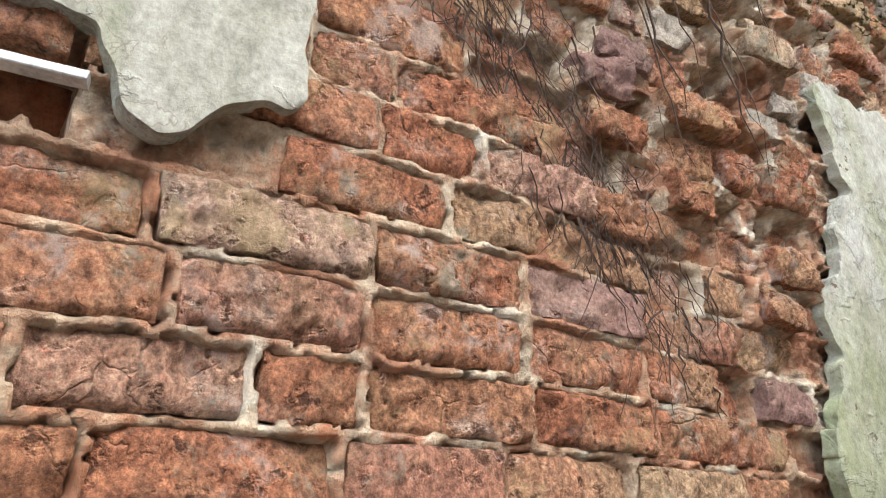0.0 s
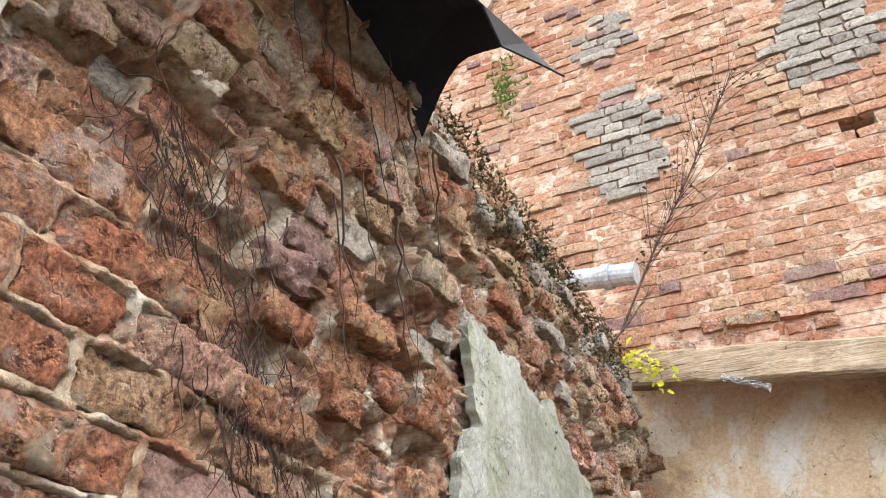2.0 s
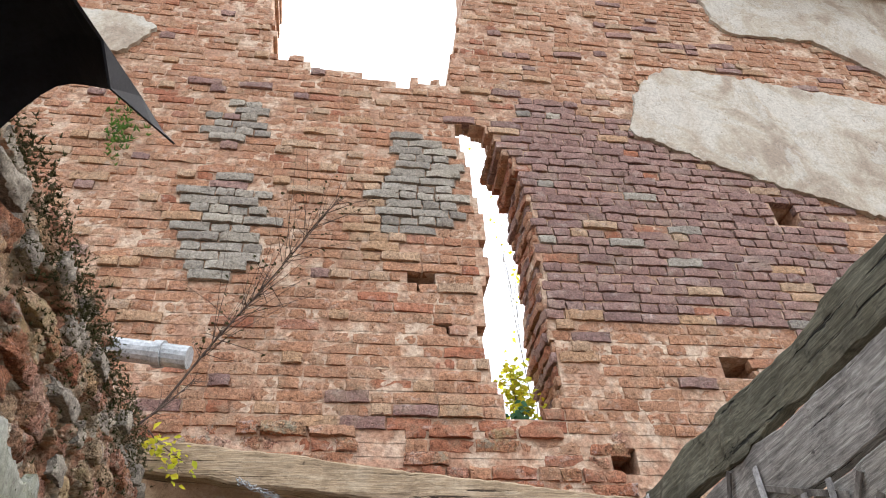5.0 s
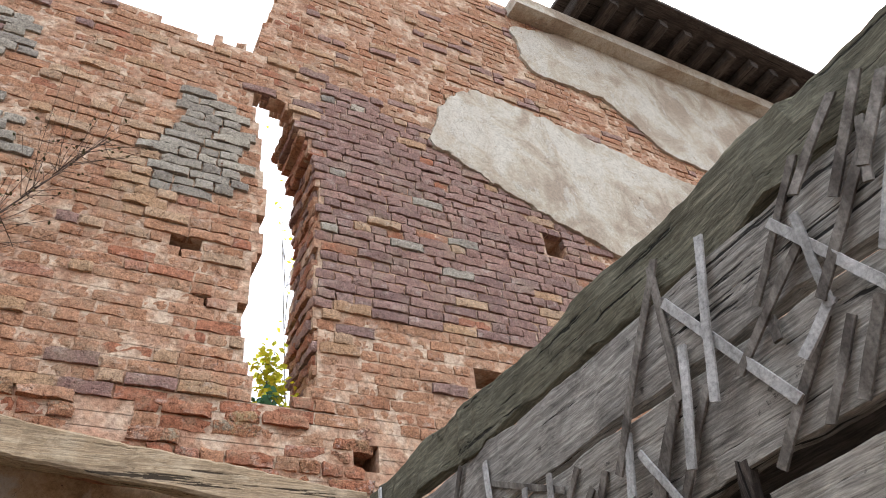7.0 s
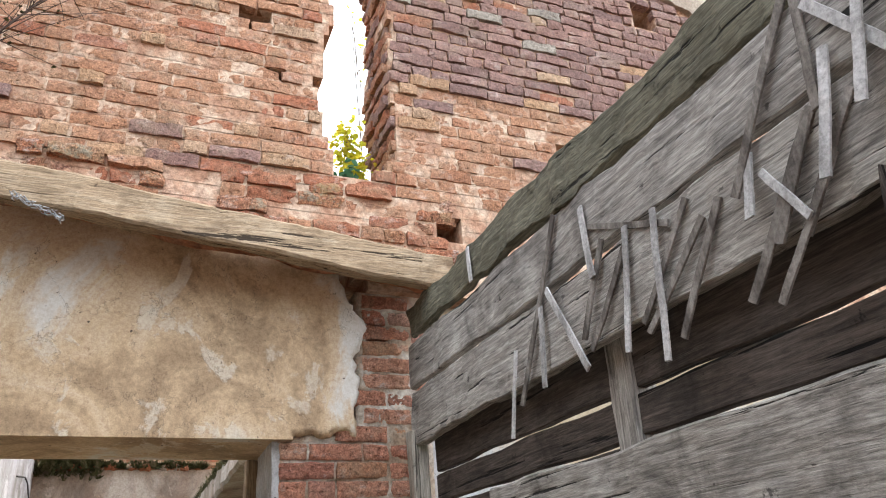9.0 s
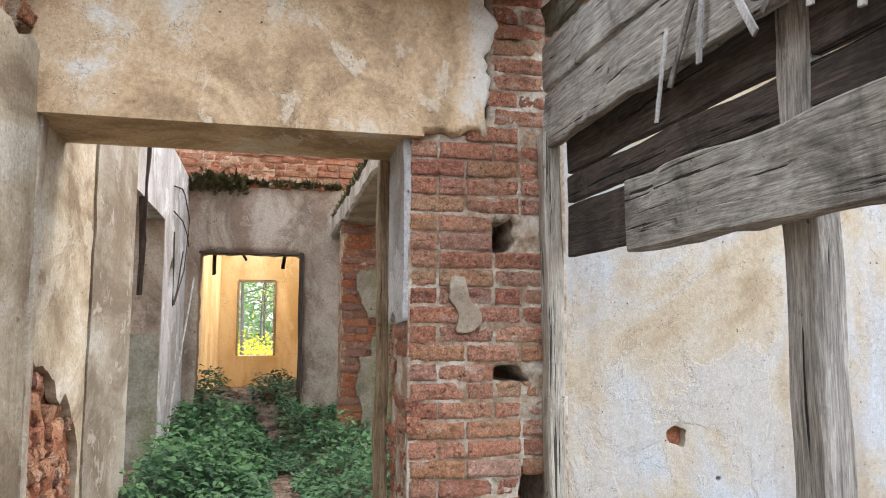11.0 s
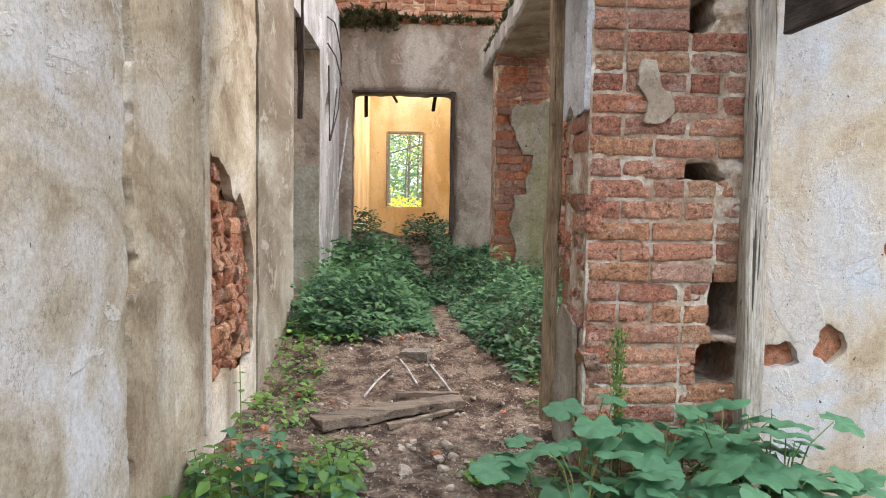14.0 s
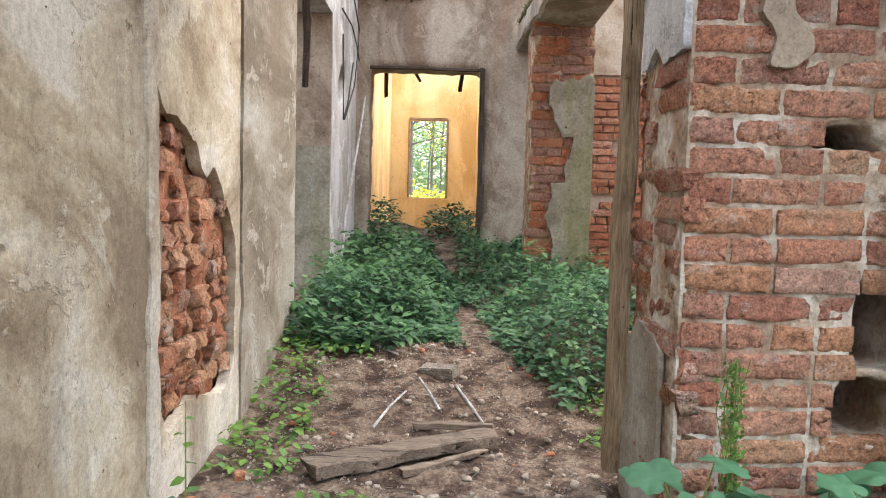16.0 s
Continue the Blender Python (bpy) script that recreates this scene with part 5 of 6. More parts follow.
tagged(part("old_plank", beam_mesh(on_ground(-0.46, 3.74, 0.03), on_ground(0.22, 4.14, 0.035), 0.13, 0.05, 70, 24, 0.014), M["log_wood"]), "rotten grey plank lying on the path", "plank")
tagged(part("plank_splinter", beam_mesh(on_ground(-0.12, 3.80, 0.02), on_ground(0.20, 3.98, 0.02), 0.04, 0.025, 71, 12, 0.008, 0.4), M["log_wood"]), "split piece of plank on the path", "plank")
tagged(part("plank_splinter", beam_mesh(on_ground(-0.10, 4.26, 0.02), on_ground(0.24, 4.24, 0.02), 0.05, 0.03, 72, 12, 0.008, 0.3), M["log_wood"]), "short dark stick of wood on the path", "plank")
for i, (a, b) in enumerate((((-0.27, 4.26), (-0.14, 4.62)), ((0.10, 4.72), (0.24, 4.18)), ((-0.35, 5.2), (-0.2, 5.05)), ((0.02, 4.45), (-0.08, 4.75)))):
    bm = bmesh.new()
    tube(bm, [on_ground(*a, 0.012), on_ground((a[0] + b[0]) / 2, (a[1] + b[1]) / 2, 0.02), on_ground(*b, 0.012)], 0.007, 0.005, 6)
    tagged(part("stick", bm, M["lath"]), "pale dry stick on the earth", "stick", "sticks on the path")
bk = tagged(new("loose_brick"), "loose mossy grey brick lying on the mound", "brick")
bm = bmesh.new()
box(bm, -0.12, 0.12, -0.06, 0.06, 0, 0.075)
bmesh.ops.bevel(bm, geom=bm.edges[:], offset=0.008, segments=2, affect="EDGES")
for v in bm.verts:
    v.co += noise.noise_vector(v.co * 18) * 0.006
part("brick_body", bm, M["grey"], bk)
bk.matrix_basis = Matrix.Translation(on_ground(0.02, 4.85, -0.012)) @ pose(0, 0, 0, 6, -4, -25) @ Matrix.Scale(0.78, 4)

for i in range(26):
    s = r.uniform(0.07, 0.17)
    ob = new("brick_chunk", r.choice(CHUNKS + STONES[:2]))
    ob.matrix_basis = Matrix.Translation((r.uniform(-0.8, 0.85), 8.845, 3.02 + s * 0.2)) @ pose(0, 0, 0, r.uniform(-15, 15), r.uniform(-15, 15), r.uniform(0, 360)) @ Matrix.Scale(s, 4)
    tagged(ob, "broken brick lump lying on the wall ledge", "brick lump", "rubble on the ledge")

# ---- second room: hanging board, cables, door frame ----
tagged(part("hanging_board", beam_mesh((-0.86, 5.9, 2.9), (-0.835, 5.78, 1.62), 0.075, 0.03, 80, 16, 0.008, 0.5, (0, 1, 0)), M["dark_wood_z"]), "dark splintered board hanging in the side opening", "board")
cables = tagged(new("wall_cables"), "loose black cables torn out of the wall", "cable")
for i, pts in enumerate((((7.40, 2.73), (7.9, 2.80), (8.28, 2.80), (8.7, 2.6), (8.72, 2.4), (8.33, 1.99), (7.70, 1.61)), ((7.42, 2.49), (8.07, 2.49), (8.6, 2.42), (8.75, 2.3)), ((7.5, 2.3), (7.45, 1.95), (7.6, 1.6), (7.8, 1.75), (8.3, 2.2)))):
    bm = bmesh.new()
    tube(bm, [(-0.82 + 0.012 * (k % 2), y, z) for k, (y, z) in enumerate(pts)], 0.008, 0.006, 6)
    part("cable", bm, M["cable"], cables)
bm = bmesh.new()
tube(bm, [(-0.74, 8.75, 1.95), (-0.76, 8.3, 1.45), (-0.80, 7.7, 0.75), (-0.80, 7.2, 0.10)], 0.011, 0.011, 6)
tagged(part("white_cable", bm, M["lath"]), "pale conduit leaning against the wall", "conduit")
frame_thing = structure(new("door_frame"), "dark rotten wooden frame of the far doorway", "door frame")
part("jamb", beam_mesh((0.445, 8.80, 0.3), (0.445, 8.80, 2.26), 0.05, 0.05, 81, 16, 0.006, 0, (0, 1, 0)), M["dark_wood_z"], frame_thing)
part("head", beam_mesh((-0.70, 8.80, 2.25), (0.47, 8.80, 2.245), 0.04, 0.028, 82, 16, 0.006), M["dark_wood_x"], frame_thing)
for i, (a, b) in enumerate((((-0.55, 9.6, 2.75), (-0.2, 9.7, 2.25)), ((-0.6, 9.5, 2.75), (-0.58, 9.6, 2.05)), ((0.32, 9.6, 2.75), (0.25, 9.7, 2.15)), ((-0.3, 10.2, 2.8), (0.1, 10.3, 2.55)), ((-0.7, 10.5, 2.78), (0.6, 10.6, 2.74)))):
    tagged(part("broken_lath", beam_mesh(a, b, 0.045, 0.025, 83 + i, 8, 0.006), M["dark_wood_z"]), "broken dark lath hanging from the ceiling line", "lath", "hanging laths")
solid("ceiling_remnant", M["dark_wood_x"], "remains of ceiling boards beyond the far doorway", (-0.8, 0.72, 9.25, 10.7, 2.80, 2.86), category="ceiling")
wf = structure(new("window_1"), "weathered frameless window opening with a wooden lining", "window")
part("window_frame", beam_mesh((-0.47, 14.49, 2.30), (0.21, 14.49, 2.30), 0.05, 0.05, 88, 6, 0.003), M["beam_wood"], wf)
part("window_frame", beam_mesh((-0.47, 14.49, 0.9), (-0.47, 14.49, 2.3), 0.04, 0.04, 89, 6, 0.003, 0, (0, 1, 0)), M["beam_wood"], wf)
part("window_frame", beam_mesh((0.21, 14.49, 0.9), (0.21, 14.49, 2.3), 0.04, 0.04, 90, 6, 0.003, 0, (0, 1, 0)), M["beam_wood"], wf)
sheet("plaster", facing_south(7.575), 0.95, 1.34, 0.05, 2.1, 0.02, lambda u, z: u > 1.0 + 0.10 * n3(z * 3, 0, 5) + (0.13 if 1.1 < z < 1.5 else 0) and z < 2.0 + 0.1 * n3(u * 9, 0, 1), 0.05, M["plaster_grey"], pier_far, "torn grey plaster on the far pier", 0.006, 0.02, False, 50)

# ---- moss and dry plants on the wall tops ----
def tuft_cloud(name, spots, mat, label, category):
    verts, faces, n = [], [], 0
    r = random.Random(len(spots))
    for (x, y, z), size in spots:
        for k in range(5):
            a, t = r.uniform(0, 6.28), r.uniform(0.3, 1.1)
            d = Vector((math.cos(a) * math.cos(t), math.sin(a) * math.cos(t), math.sin(t))) * size * r.uniform(0.5, 1.2)
            s = Vector((-math.sin(a), math.cos(a), 0)) * size * 0.16
            p = Vector((x, y, z))
            verts += [p - s, p + s, p + d * 0.6 + s * 0.6, p + d]
            faces += [(n, n + 1, n + 2), (n, n + 2, n + 3)]
            n += 4
    me = bpy.data.meshes.new(name)
    me.from_pydata([tuple(v) for v in verts], [], faces)
    return tagged(mesh_part(name, me, mat), label, category, kind="stuff")


r = random.Random(31)
spots = []
for i in range(3200):
    y = r.uniform(0.75, 2.75)
    spots.append(((FACE - 0.06 + r.gauss(0, 0.035), y, left_top(y) - 0.05 + r.gauss(0, 0.05)), r.uniform(0.007, 0.022)))
for i in range(1800):
    y = r.uniform(1.0, 2.7)
    spots.append(((FACE + 0.006, y, left_top(y) - abs(r.gauss(0, 0.22))), r.uniform(0.006, 0.018)))
tuft_cloud("wall_moss", spots, M["moss"], "dark moss and dead grass along the broken wall top", "moss")
tuft_cloud("ledge_moss", [((r.uniform(-0.85, 0.9), 8.80 + r.gauss(0.03, 0.03), 3.03 + abs(r.gauss(0, 0.03))), r.uniform(0.03, 0.09)) for i in range(700)] + [((r.uniform(-0.82, -0.2), 8.79 + r.gauss(0, 0.03), 3.02 + r.gauss(0.02, 0.05)), r.uniform(0.04, 0.11)) for i in range(420)] + [((0.78 + abs(r.gauss(0, 0.03)), r.uniform(4, 8.6), 2.66 + r.gauss(0, 0.03)), r.uniform(0.03, 0.07)) for i in range(900)],
           M["moss"], "moss and dry grass on the ledges", "moss")


def twiggy(name, label, base, tip, branches, seed, leaf_mat=None, leaf_count=0, thick=0.006, leaf_size=(0.03, 0.06), category="plant", spread=0.35):
    r = random.Random(seed)
    thing = tagged(new(name), label, category)
    a, b = Vector(base), Vector(tip)
    bm = bmesh.new()
    main = [a.lerp(b, f) + noise.noise_vector(a.lerp(b, f) * 3 + Vector((seed, 0, 0))) * 0.06 * f for f in (0, 0.25, 0.5, 0.75, 1)]
    tube(bm, main, thick, thick * 0.4, 6)
    ends = []
    for i in range(branches):
        p = a.lerp(b, r.uniform(0.15, 1.0))
        d = (b - a).normalized() * r.uniform(0.2, 0.9) + Vector((r.gauss(0, 1), r.gauss(0, 1), r.gauss(0, 1))) * spread
        l = (b - a).length * r.uniform(0.1, 0.35)
        q = p + d * l
        tube(bm, [p, p.lerp(q, 0.5) + noise.noise_vector(q * 5) * 0.03, q], thick * 0.35, thick * 0.12, 4)
        ends += [p.lerp(q, f) for f in (0.4, 0.6, 0.8, 1.0)]
    part("twig_growth", bm, M["root"] if leaf_count < 200 else M["bark"], thing)
    if leaf_count:
        leaf_cloud("foliage", [(tuple(r.choice(ends) + Vector((r.gauss(0, 0.03), r.gauss(0, 0.03), r.gauss(0, 0.03))) * (1 + 3 * (leaf_count > 600))), r.uniform(*leaf_size), r.uniform(0, 360), r.uniform(-60, 40)) for i in range(leaf_count)], leaf_mat, thing)
    return thing


twiggy("dry_weed", "tall dry weed with seed heads against the brick wall", (-0.92, 2.92, 3.45), (-0.10, 2.95, 5.02), 90, 3, M["moss"], 150, 0.007, (0.015, 0.03))
twiggy("dry_weed", "tangle of dead stems on the wall top", (-0.86, 2.45, 3.15), (-0.70, 2.6, 3.45), 40, 4, None, 0, 0.005)
twiggy("yellow_weed", "yellowing weed rooted at the end of the timber beam", (-0.88, 2.70, 3.25), (-0.70, 2.66, 3.05), 14, 5, M["leaf_yellow"], 60, 0.004, (0.02, 0.05))
twiggy("crack_bush", "bright yellow-green bush growing in the wall crack", (1.06, 3.45, 3.55), (1.08, 3.5, 4.05), 30, 6, M["leaf_yellow"], 420, 0.008, (0.03, 0.06), "bush")
twiggy("crack_bush", "dark green sprout at the foot of the wall crack", (0.98, 3.3, 3.55), (1.0, 3.2, 3.68), 14, 7, M["leaf_big"], 60, 0.005, (0.03, 0.06), "bush")
twiggy("sapling", "young autumn tree behind the tall wall", (1.75, 4.9, 0.0), (1.45, 4.6, 6.0), 50, 8, M["leaf_yellow"], 260, 0.009, (0.03, 0.06), "tree", 0.25)
tuft_cloud("wall_ferns", [((-1.62 + r.gauss(0, 0.06), 3.11, 5.75 + r.gauss(0, 0.16)), r.uniform(0.02, 0.05)) for i in range(110)], M["leaf_bright"], "small green ferns rooted in the brick joints", "fern")
wire = tagged(new("wire_scrap"), "curled pale wire hanging under the beam", "wire")
bm = bmesh.new()
for i in range(22):
    c = Vector((-0.47 + i * 0.009, 2.79, 3.06 - i * 0.004 + 0.008 * math.sin(i * 2.3)))
    tube(bm, [c + Vector(((0.007 + 0.004 * (i % 3)) * math.cos(k * 1.4 + i), 0.012 * math.sin(k * 2.1 + i), (0.008 + 0.003 * (i % 2)) * math.sin(k * 1.05 + 2 * i))) for k in range(7)], 0.0018, 0.0018, 5)
part("wire_coil", bm, M["steel"], wire)

# ---- cornice on the tall wall ----
cornice = tagged(new("cornice"), "broken cornice of projecting bricks and rafter ends under the roof edge", "cornice")
bm = bmesh.new()
box(bm, 3.4, 9.0, 2.95, 3.16, 8.72, 8.9)
part("moulding", bm, M["plaster_upper"], cornice)
for i in range(13):
    x = 4.2 + i * 0.37
    part("rafter_end", beam_mesh((x, 2.62, 9.0), (x, 3.5, 9.0), 0.13, 0.14, 95 + i, 4, 0.01), M["dark_wood_y"], cornice)
bm = bmesh.new()
box(bm, 4.0, 9.2, 2.45, 3.6, 9.08, 9.13)
part("roof_edge", bm, M["dark_wood_x"], cornice, "dark roof boarding")


# ---- trees beyond the end window ----
def tree(x, y, h, seed):
    r = random.Random(seed)
    t = tagged(new("tree"), "slender park tree with light yellow-green foliage", "tree", "trees outside")
    bm = bmesh.new()
    tube(bm, [(x, y, 0), (x + r.gauss(0, 0.1), y, h * 0.3), (x + r.gauss(0, 0.2), y, h * 0.6), (x + r.gauss(0, 0.3), y, h)], 0.07, 0.02, 8)
    ends = []
    for i in range(26):
        f = r.uniform(0.25, 1.0)
        p = Vector((x, y, h * f))
        q = p + Vector((r.gauss(0, 1), r.gauss(0, 1), r.uniform(0.1, 0.8))) * h * 0.11
        tube(bm, [p, q], 0.03, 0.008, 5)
        ends += [p.lerp(q, 0.5), q, q]
    part("trunk", bm, M["bark"], t)
    leaf_cloud("crown", [(tuple(r.choice(ends) + Vector((r.gauss(0, 0.45), r.gauss(0, 0.45), r.gauss(0, 0.4)))), r.uniform(0.05, 0.12), r.uniform(0, 360), r.uniform(-60, 40)) for i in range(1500)], M["leaf_yellow" if seed % 3 == 0 else "leaf_bright"], t)


for i in range(14):
    r = random.Random(700 + i)
    tree(-3.4 + i * 0.5 + r.uniform(-0.2, 0.2), r.uniform(28, 48), r.uniform(8, 13), 710 + i)

r = random.Random(77)
tagged(leaf_cloud("far_woods", [((r.uniform(-9, 9), r.uniform(50, 66), abs(r.gauss(0, 1)) * 5.0), r.uniform(0.25, 0.6), r.uniform(0, 360), r.uniform(-70, 50)) for i in range(9500)], M["leaf_far"]), "park greenery beyond the window, paled as by haze", "woods", kind="stuff")
tagged(leaf_cloud("undergrowth", [((r.uniform(-3, 3), r.uniform(20, 40), 0.2 + abs(r.gauss(0, 0.5))), r.uniform(0.08, 0.2), r.uniform(0, 360), r.uniform(-70, 50)) for i in range(3000)], M["leaf_yellow"]), "yellow-green bushes outside the end window", "bushes", kind="stuff")

# ---- bricks of the walls ----
def none_single(u, z):
    return False


def worn_brick(ends, z0, course, back, tilts, angle, chip, rough, loose, sag, place, step):
    """One eroded brick: a crumbled, chipped front and sides running back into the mortar."""
    uc, zc = (ends[0] + ends[1]) / 2, z0 + course / 2
    half_u, half_z = (ends[1] - ends[0]) / 2 - 0.0062, course / 2 - 0.006
    nx, nz = max(6, round(2 * half_u / step)), max(5, round(2 * half_z / step))
    ca, sa = math.cos(angle), math.sin(angle)
    verts = []
    for j in range(nz + 1):
        for i in range(nx + 1):
            p, q = i / nx * 2 - 1, j / nz * 2 - 1
            u, z = uc + p * half_u, zc + q * half_z
            edge = min((1 - abs(p)) * half_u, (1 - abs(q)) * half_z)
            crumb = 0.55 * n3(u * 17 + angle, z * 22, angle) + 0.45 * abs(n3(u * 34, z * 40, angle)) + 0.32 * n3(u * 75, z * 75, angle) + 0.16 * n3(u * 150, z * 150, angle)
            d = back + tilts[0] * p * half_u + tilts[1] * q * half_z + crumb * rough * (0.016 + 0.010 * loose)
            d += max(0.0, p * ca + 0.8 * q * sa - chip + 0.25 * n3(u * 30, z * 30, 4.0)) * (0.020 + 0.028 * loose)
            d += 0.006 * (1 - min(1.0, edge / 0.009)) ** 2
            slip = 0.006 + 0.004 * loose
            verts.append(place(u + slip * n3(u * 26, z * 26, angle + 3) + 0.002 * n3(u * 80, z * 80, 5), z + sag(uc + p * half_u * 0.9, zc) + slip * 0.8 * n3(u * 26, z * 26, angle + 8), d))
    ring = [i for i in range(nx)] + [nx + j * (nx + 1) for j in range(nz)] + [nz * (nx + 1) + nx - i for i in range(nx)] + [(nz - j) * (nx + 1) for j in range(nz)]
    n0, n = len(verts), len(ring)
    inward = [b - a for a, b in zip(place(0, 0, 0), place(0, 0, 0.05))]
    verts += [verts[q] for q in ring] + [tuple(c + e for c, e in zip(verts[q], inward)) for q in ring]
    faces = [(j * (nx + 1) + i, j * (nx + 1) + i + 1, (j + 1) * (nx + 1) + i + 1, (j + 1) * (nx + 1) + i) for j in range(nz) for i in range(nx)]
    faces += [(n0 + (q + 1) % n, n0 + q, n0 + n + q, n0 + n + (q + 1) % n) for q in range(n)]
    return verts, faces


r = random.Random(12)
joined = {}
for k, row in enumerate(LEFT_ROWS):
    zc = LEFT_BASE + (k + 0.5) * LEFT_COURSE
    for b in row:
        uc = (b[0] + b[1]) / 2
        tone = "grey" if zc > 2.95 and r.random() < 0.5 or zc > 2.4 and r.random() < 0.20 else "buff" if zc > 2.4 and r.random() < 0.28 else r.choice(("plum", "buff", "buff", "buff")) if r.random() < 0.10 else "worn"
        ends = [uc, b[0] + 0.03, b[1] - 0.03]
        if b[8] or zc < 1.2 or any(zc > left_top(u) - 0.04 or in_socket(u, zc) or inside_polygon(NICHE, u, zc) or inside_polygon(PATCH_LOW, u + 0.02, zc) or (u > 2.5 and zc < 2.3) for u in ends):
            continue
        single = -0.62 < uc < 0.72 and 1.6 < zc < 2.75
        verts, faces = worn_brick(b[:2], zc - LEFT_COURSE / 2, LEFT_COURSE, b[2], b[3:5], b[5], b[6], b[7], looseness(uc, zc), left_sag, facing_east(FACE), 0.0068 if single else 0.011)
        if single:
            me = bpy.data.meshes.new("brick")
            me.from_pydata(verts, [], faces)
            me.shade_smooth()
            mesh_part("brick", me, M[tone if tone != "buff" else "ochre"], wall_left)
        else:
            vs, fs = joined.setdefault(tone, ([], []))
            n = len(vs)
            vs += verts
            fs += [tuple(q + n for q in f) for f in faces]
for tone, (vs, fs) in joined.items():
    me = bpy.data.meshes.new("brickwork")
    me.from_pydata(vs, [], fs)
    me.shade_smooth()
    tagged(mesh_part("brickwork", me, M[(tone if tone != "buff" else "ochre") + "_joined"], wall_left), kind="stuff")


def gable_kind(u, z, r):
    def near(a, b, w, h):
        return ((u - a) / w) ** 2 + ((z - b) / h) ** 2 < 1 + 0.5 * n3(u * 3, z * 3, 1)
    if near(-0.85, 5.9, 0.22, 0.3) or near(-0.82, 4.9, 0.28, 0.5) or near(0.45, 5.35, 0.27, 0.55) or near(1.55, 6.05, 0.4, 0.5):
        return ("grey" if u < 1 else "plum") if r.random() < 0.9 else r.choice(("plum", "grey"))
    if near(0.2, 5.1, 0.2, 0.5) or r.random() < 0.04:
        return "buff"
    if u > 1.2 and 4.3 < z < 6.3 and u < 3.6:
        return "plum" if r.random() < 0.9 else r.choice(("red", "grey"))
    if u > 1.2:
        return "plum" if r.random() < 0.06 else "orange"
    return "orange" if r.random() < 0.86 else r.choice(("red", "red", "buff", "plum"))


lay_bricks(gable, facing_south(3.14), 0, -1.1, 1.5, 2.98, 3.5, lambda u, z: gable_solid(u, z), lambda u, z, r: r.choice(("orange", "worn", "red")), none_single, 0.016, 0.02, 24, 0.16, lambda u, z: 0.02 * n3(u * 5, z * 9, 3))
lay_bricks(gable, facing_south(3.15), 0, -3.4, 6.5, 3.5, GABLE_TOP, gable_solid, gable_kind, lambda u, z: -0.35 < u < 2.2 and 3.4 < z < 4.75, 0.0095, 0.008, 4, 0.003,
           lambda u, z: 0.006 * n3(u * 2.5, z * 2.5, 3) - 0.001, proud={"grey": 0.018, "plum": 0.012, "buff": 0.014, "orange": -0.002})
lay_bricks(gable, lambda u, z, d: (interpolate(CRACK_R, z) - 0.006 + d + 0.02 * n3(round(z / COURSE) * 3.7, 0.5, 0), u, z), -90, 3.17, 3.62, 3.66, 6.0, lambda u, z: 3.16 < u < 3.64, lambda u, z, r: r.choice(("red", "plum", "orange")), none_single, 0.012, 0.012, 14)
r = random.Random(66)
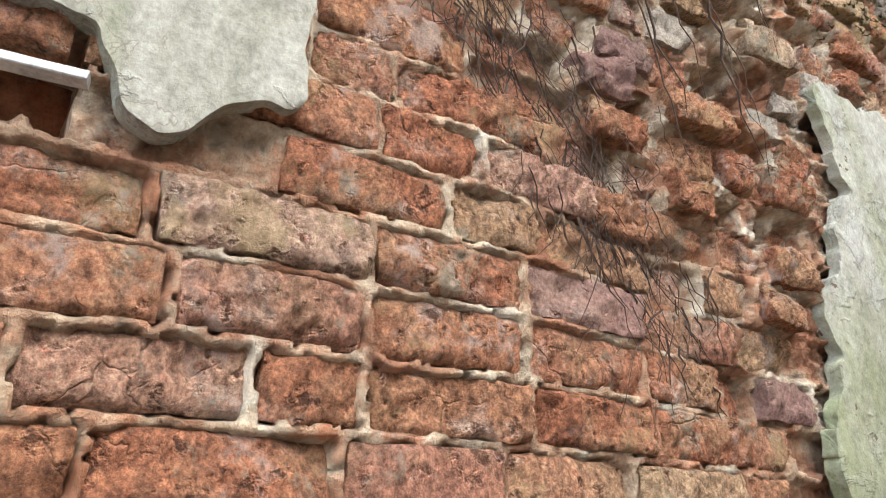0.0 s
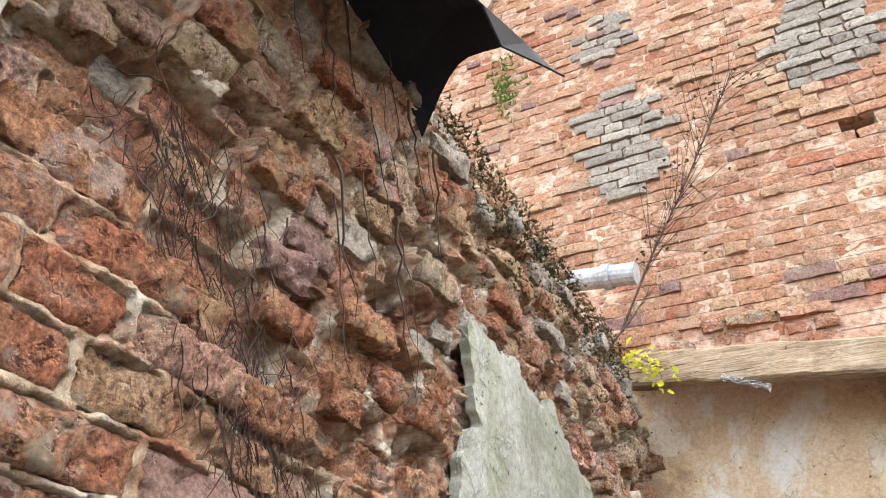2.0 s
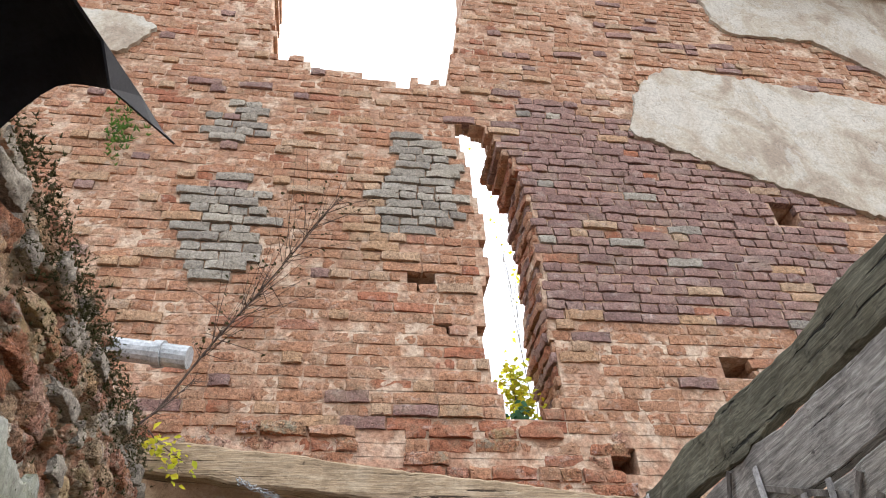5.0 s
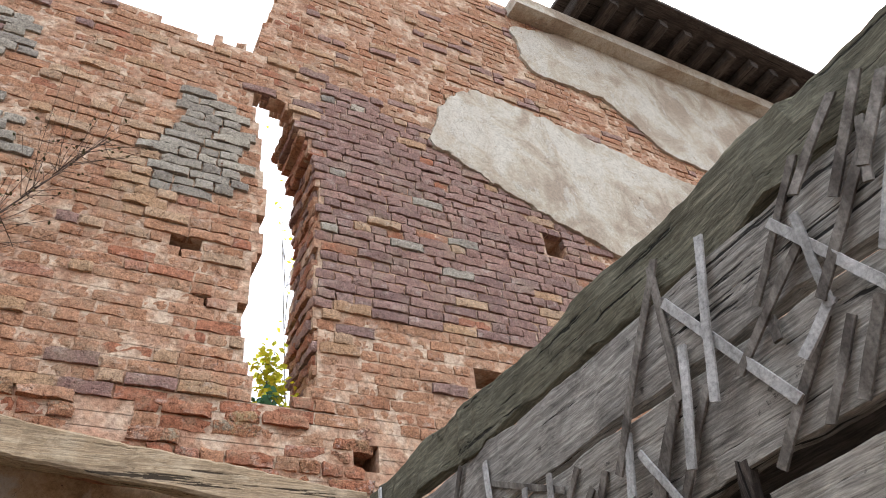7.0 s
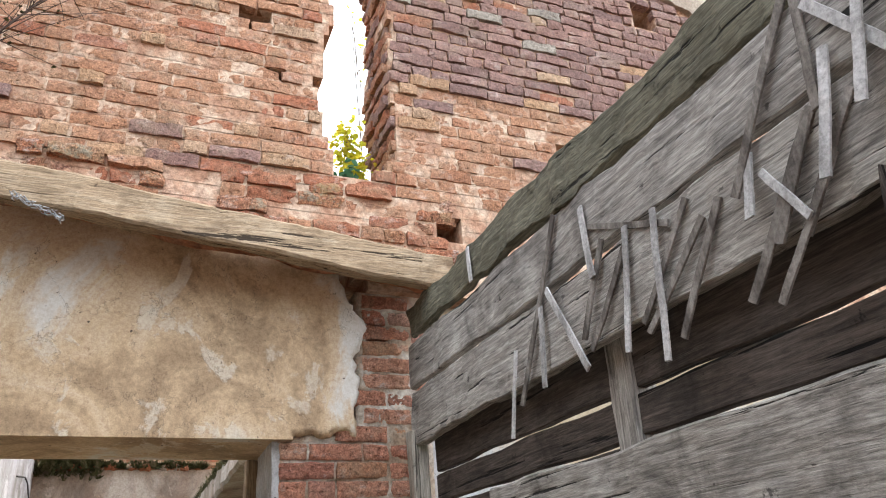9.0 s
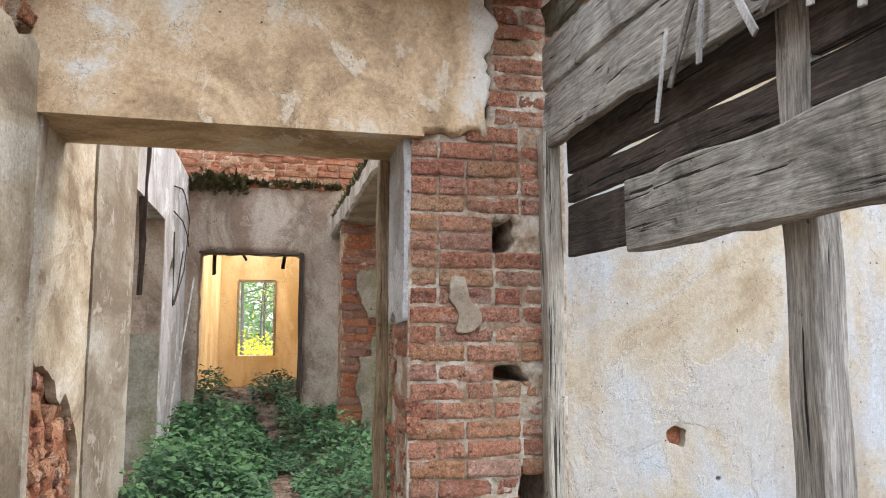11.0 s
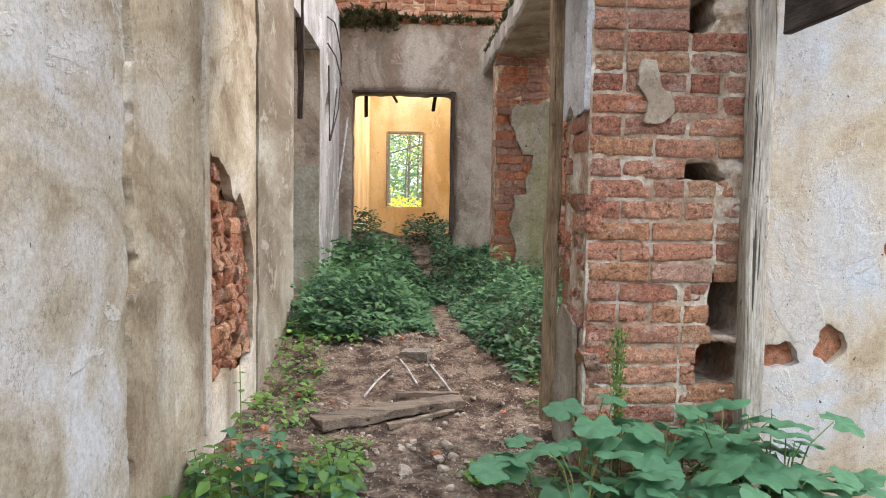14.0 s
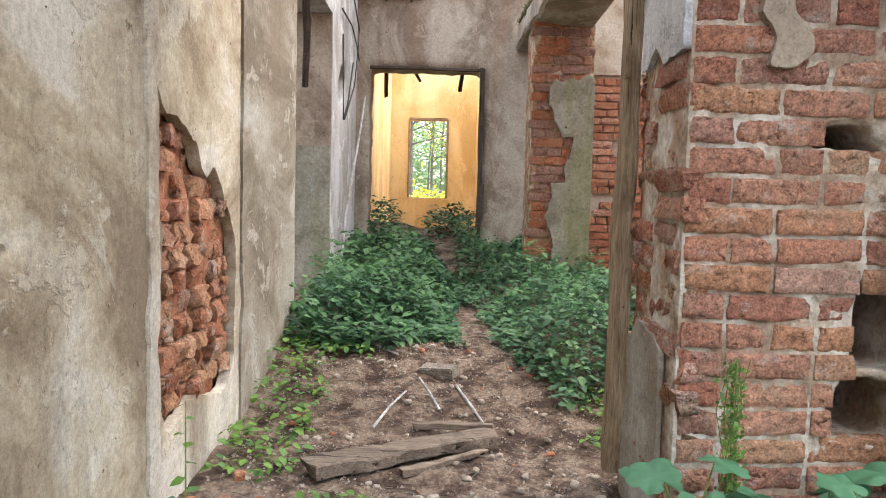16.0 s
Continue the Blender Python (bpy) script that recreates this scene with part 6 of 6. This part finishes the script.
for k in range(37):
    z0, u = -0.1 + k * 0.0825, 0.668
    shift = 0.13 if k % 2 else 0.0
    while u < 1.37:
        length = min(1.39 - u, 0.13 if shift or r.random() < 0.25 else 0.255)
        shift = 0.0
        zc, uc = z0 + 0.041, u + length / 2
        ends = (u, u + length)
        u += length
        while ends[1] - ends[0] > 0.07 and in_hole(ends[1] - 0.01, zc):
            ends = (ends[0], ends[1] - 0.02)
        uc = (ends[0] + ends[1]) / 2
        if length < 0.05 or any(in_hole(q, zc) for q in (uc, ends[0] + 0.015, ends[1] - 0.015)) or (uc < 1.02 and zc > 2.19) or zc > 2.93:
            continue
        far = max(0.0, (uc - 1.05) / 0.3)
        verts, faces = worn_brick(ends, z0, 0.0825, r.uniform(-0.005, 0.006) + 0.012 * far * r.random(), (r.uniform(-0.04, 0.04), r.uniform(-0.08, 0.08)), r.uniform(0, 6.28), r.uniform(0.5, 1.1), r.uniform(0.5, 1.0), 0.25 * far,
                                  lambda a, b: 0.008 * n3(a * 2.1, b * 3.1, 6.0), facing_south(3.2), 0.009)
        me = bpy.data.meshes.new("brick")
        me.from_pydata(verts, [], faces)
        me.shade_smooth()
        mesh_part("brick", me, M[r.choice(("pier", "pier", "pier", "orange"))], pier)
lay_bricks(pier, facing_west(0.66), -90, 3.22, 3.64, -0.1, 2.2, lambda u, z: 3.2 < u < 3.68 and z < 1.4, lambda u, z, r: r.choice(("pier", "worn")), none_single, 0.016, 0.014, 7)
lay_bricks(pier_far, facing_south(7.6), 0, 0.83, 1.33, 0.0, 2.46, lambda u, z: 0.8 < u < 1.33, lambda u, z, r: r.choice(("red", "plum")), lambda u, z: True, 0.006, 0.006, 8)
lay_bricks(wall_far_top, facing_south(8.86), 0, -1.5, 3.0, 3.02, 5.0, lambda u, z: True, lambda u, z, r: r.choice(("red", "orange", "red")), lambda u, z: z < 3.6 and -0.8 < u < 0.9, 0.012, 0.012, 9, 0.05, lambda u, z: 0.05 * n3(u * 3, z * 3, 2))
lay_bricks(wall_far, facing_south(8.79), 0, 1.3, 2.4, 0.0, 2.2, lambda u, z: 1.3 < u < 2.4 and not (1.5 < u < 1.66 and 0.75 < z < 1.05), lambda u, z, r: r.choice(("red", "red", "pier")), lambda u, z: True, 0.009, 0.009, 33, 0.03)
lay_bricks(wall_hall, facing_east(-0.872), 90, 3.22, 4.25, 0.08, 1.24, lambda u, z: inside_polygon(HOLE, u, z) and z > 0.2, lambda u, z, r: r.choice(("worn", "orange", "red")), lambda u, z: True, 0.022, 0.02, 16, 0.06, lambda u, z: 0.03 * n3(u * 9, z * 12, 1), (0.13, 0.085))
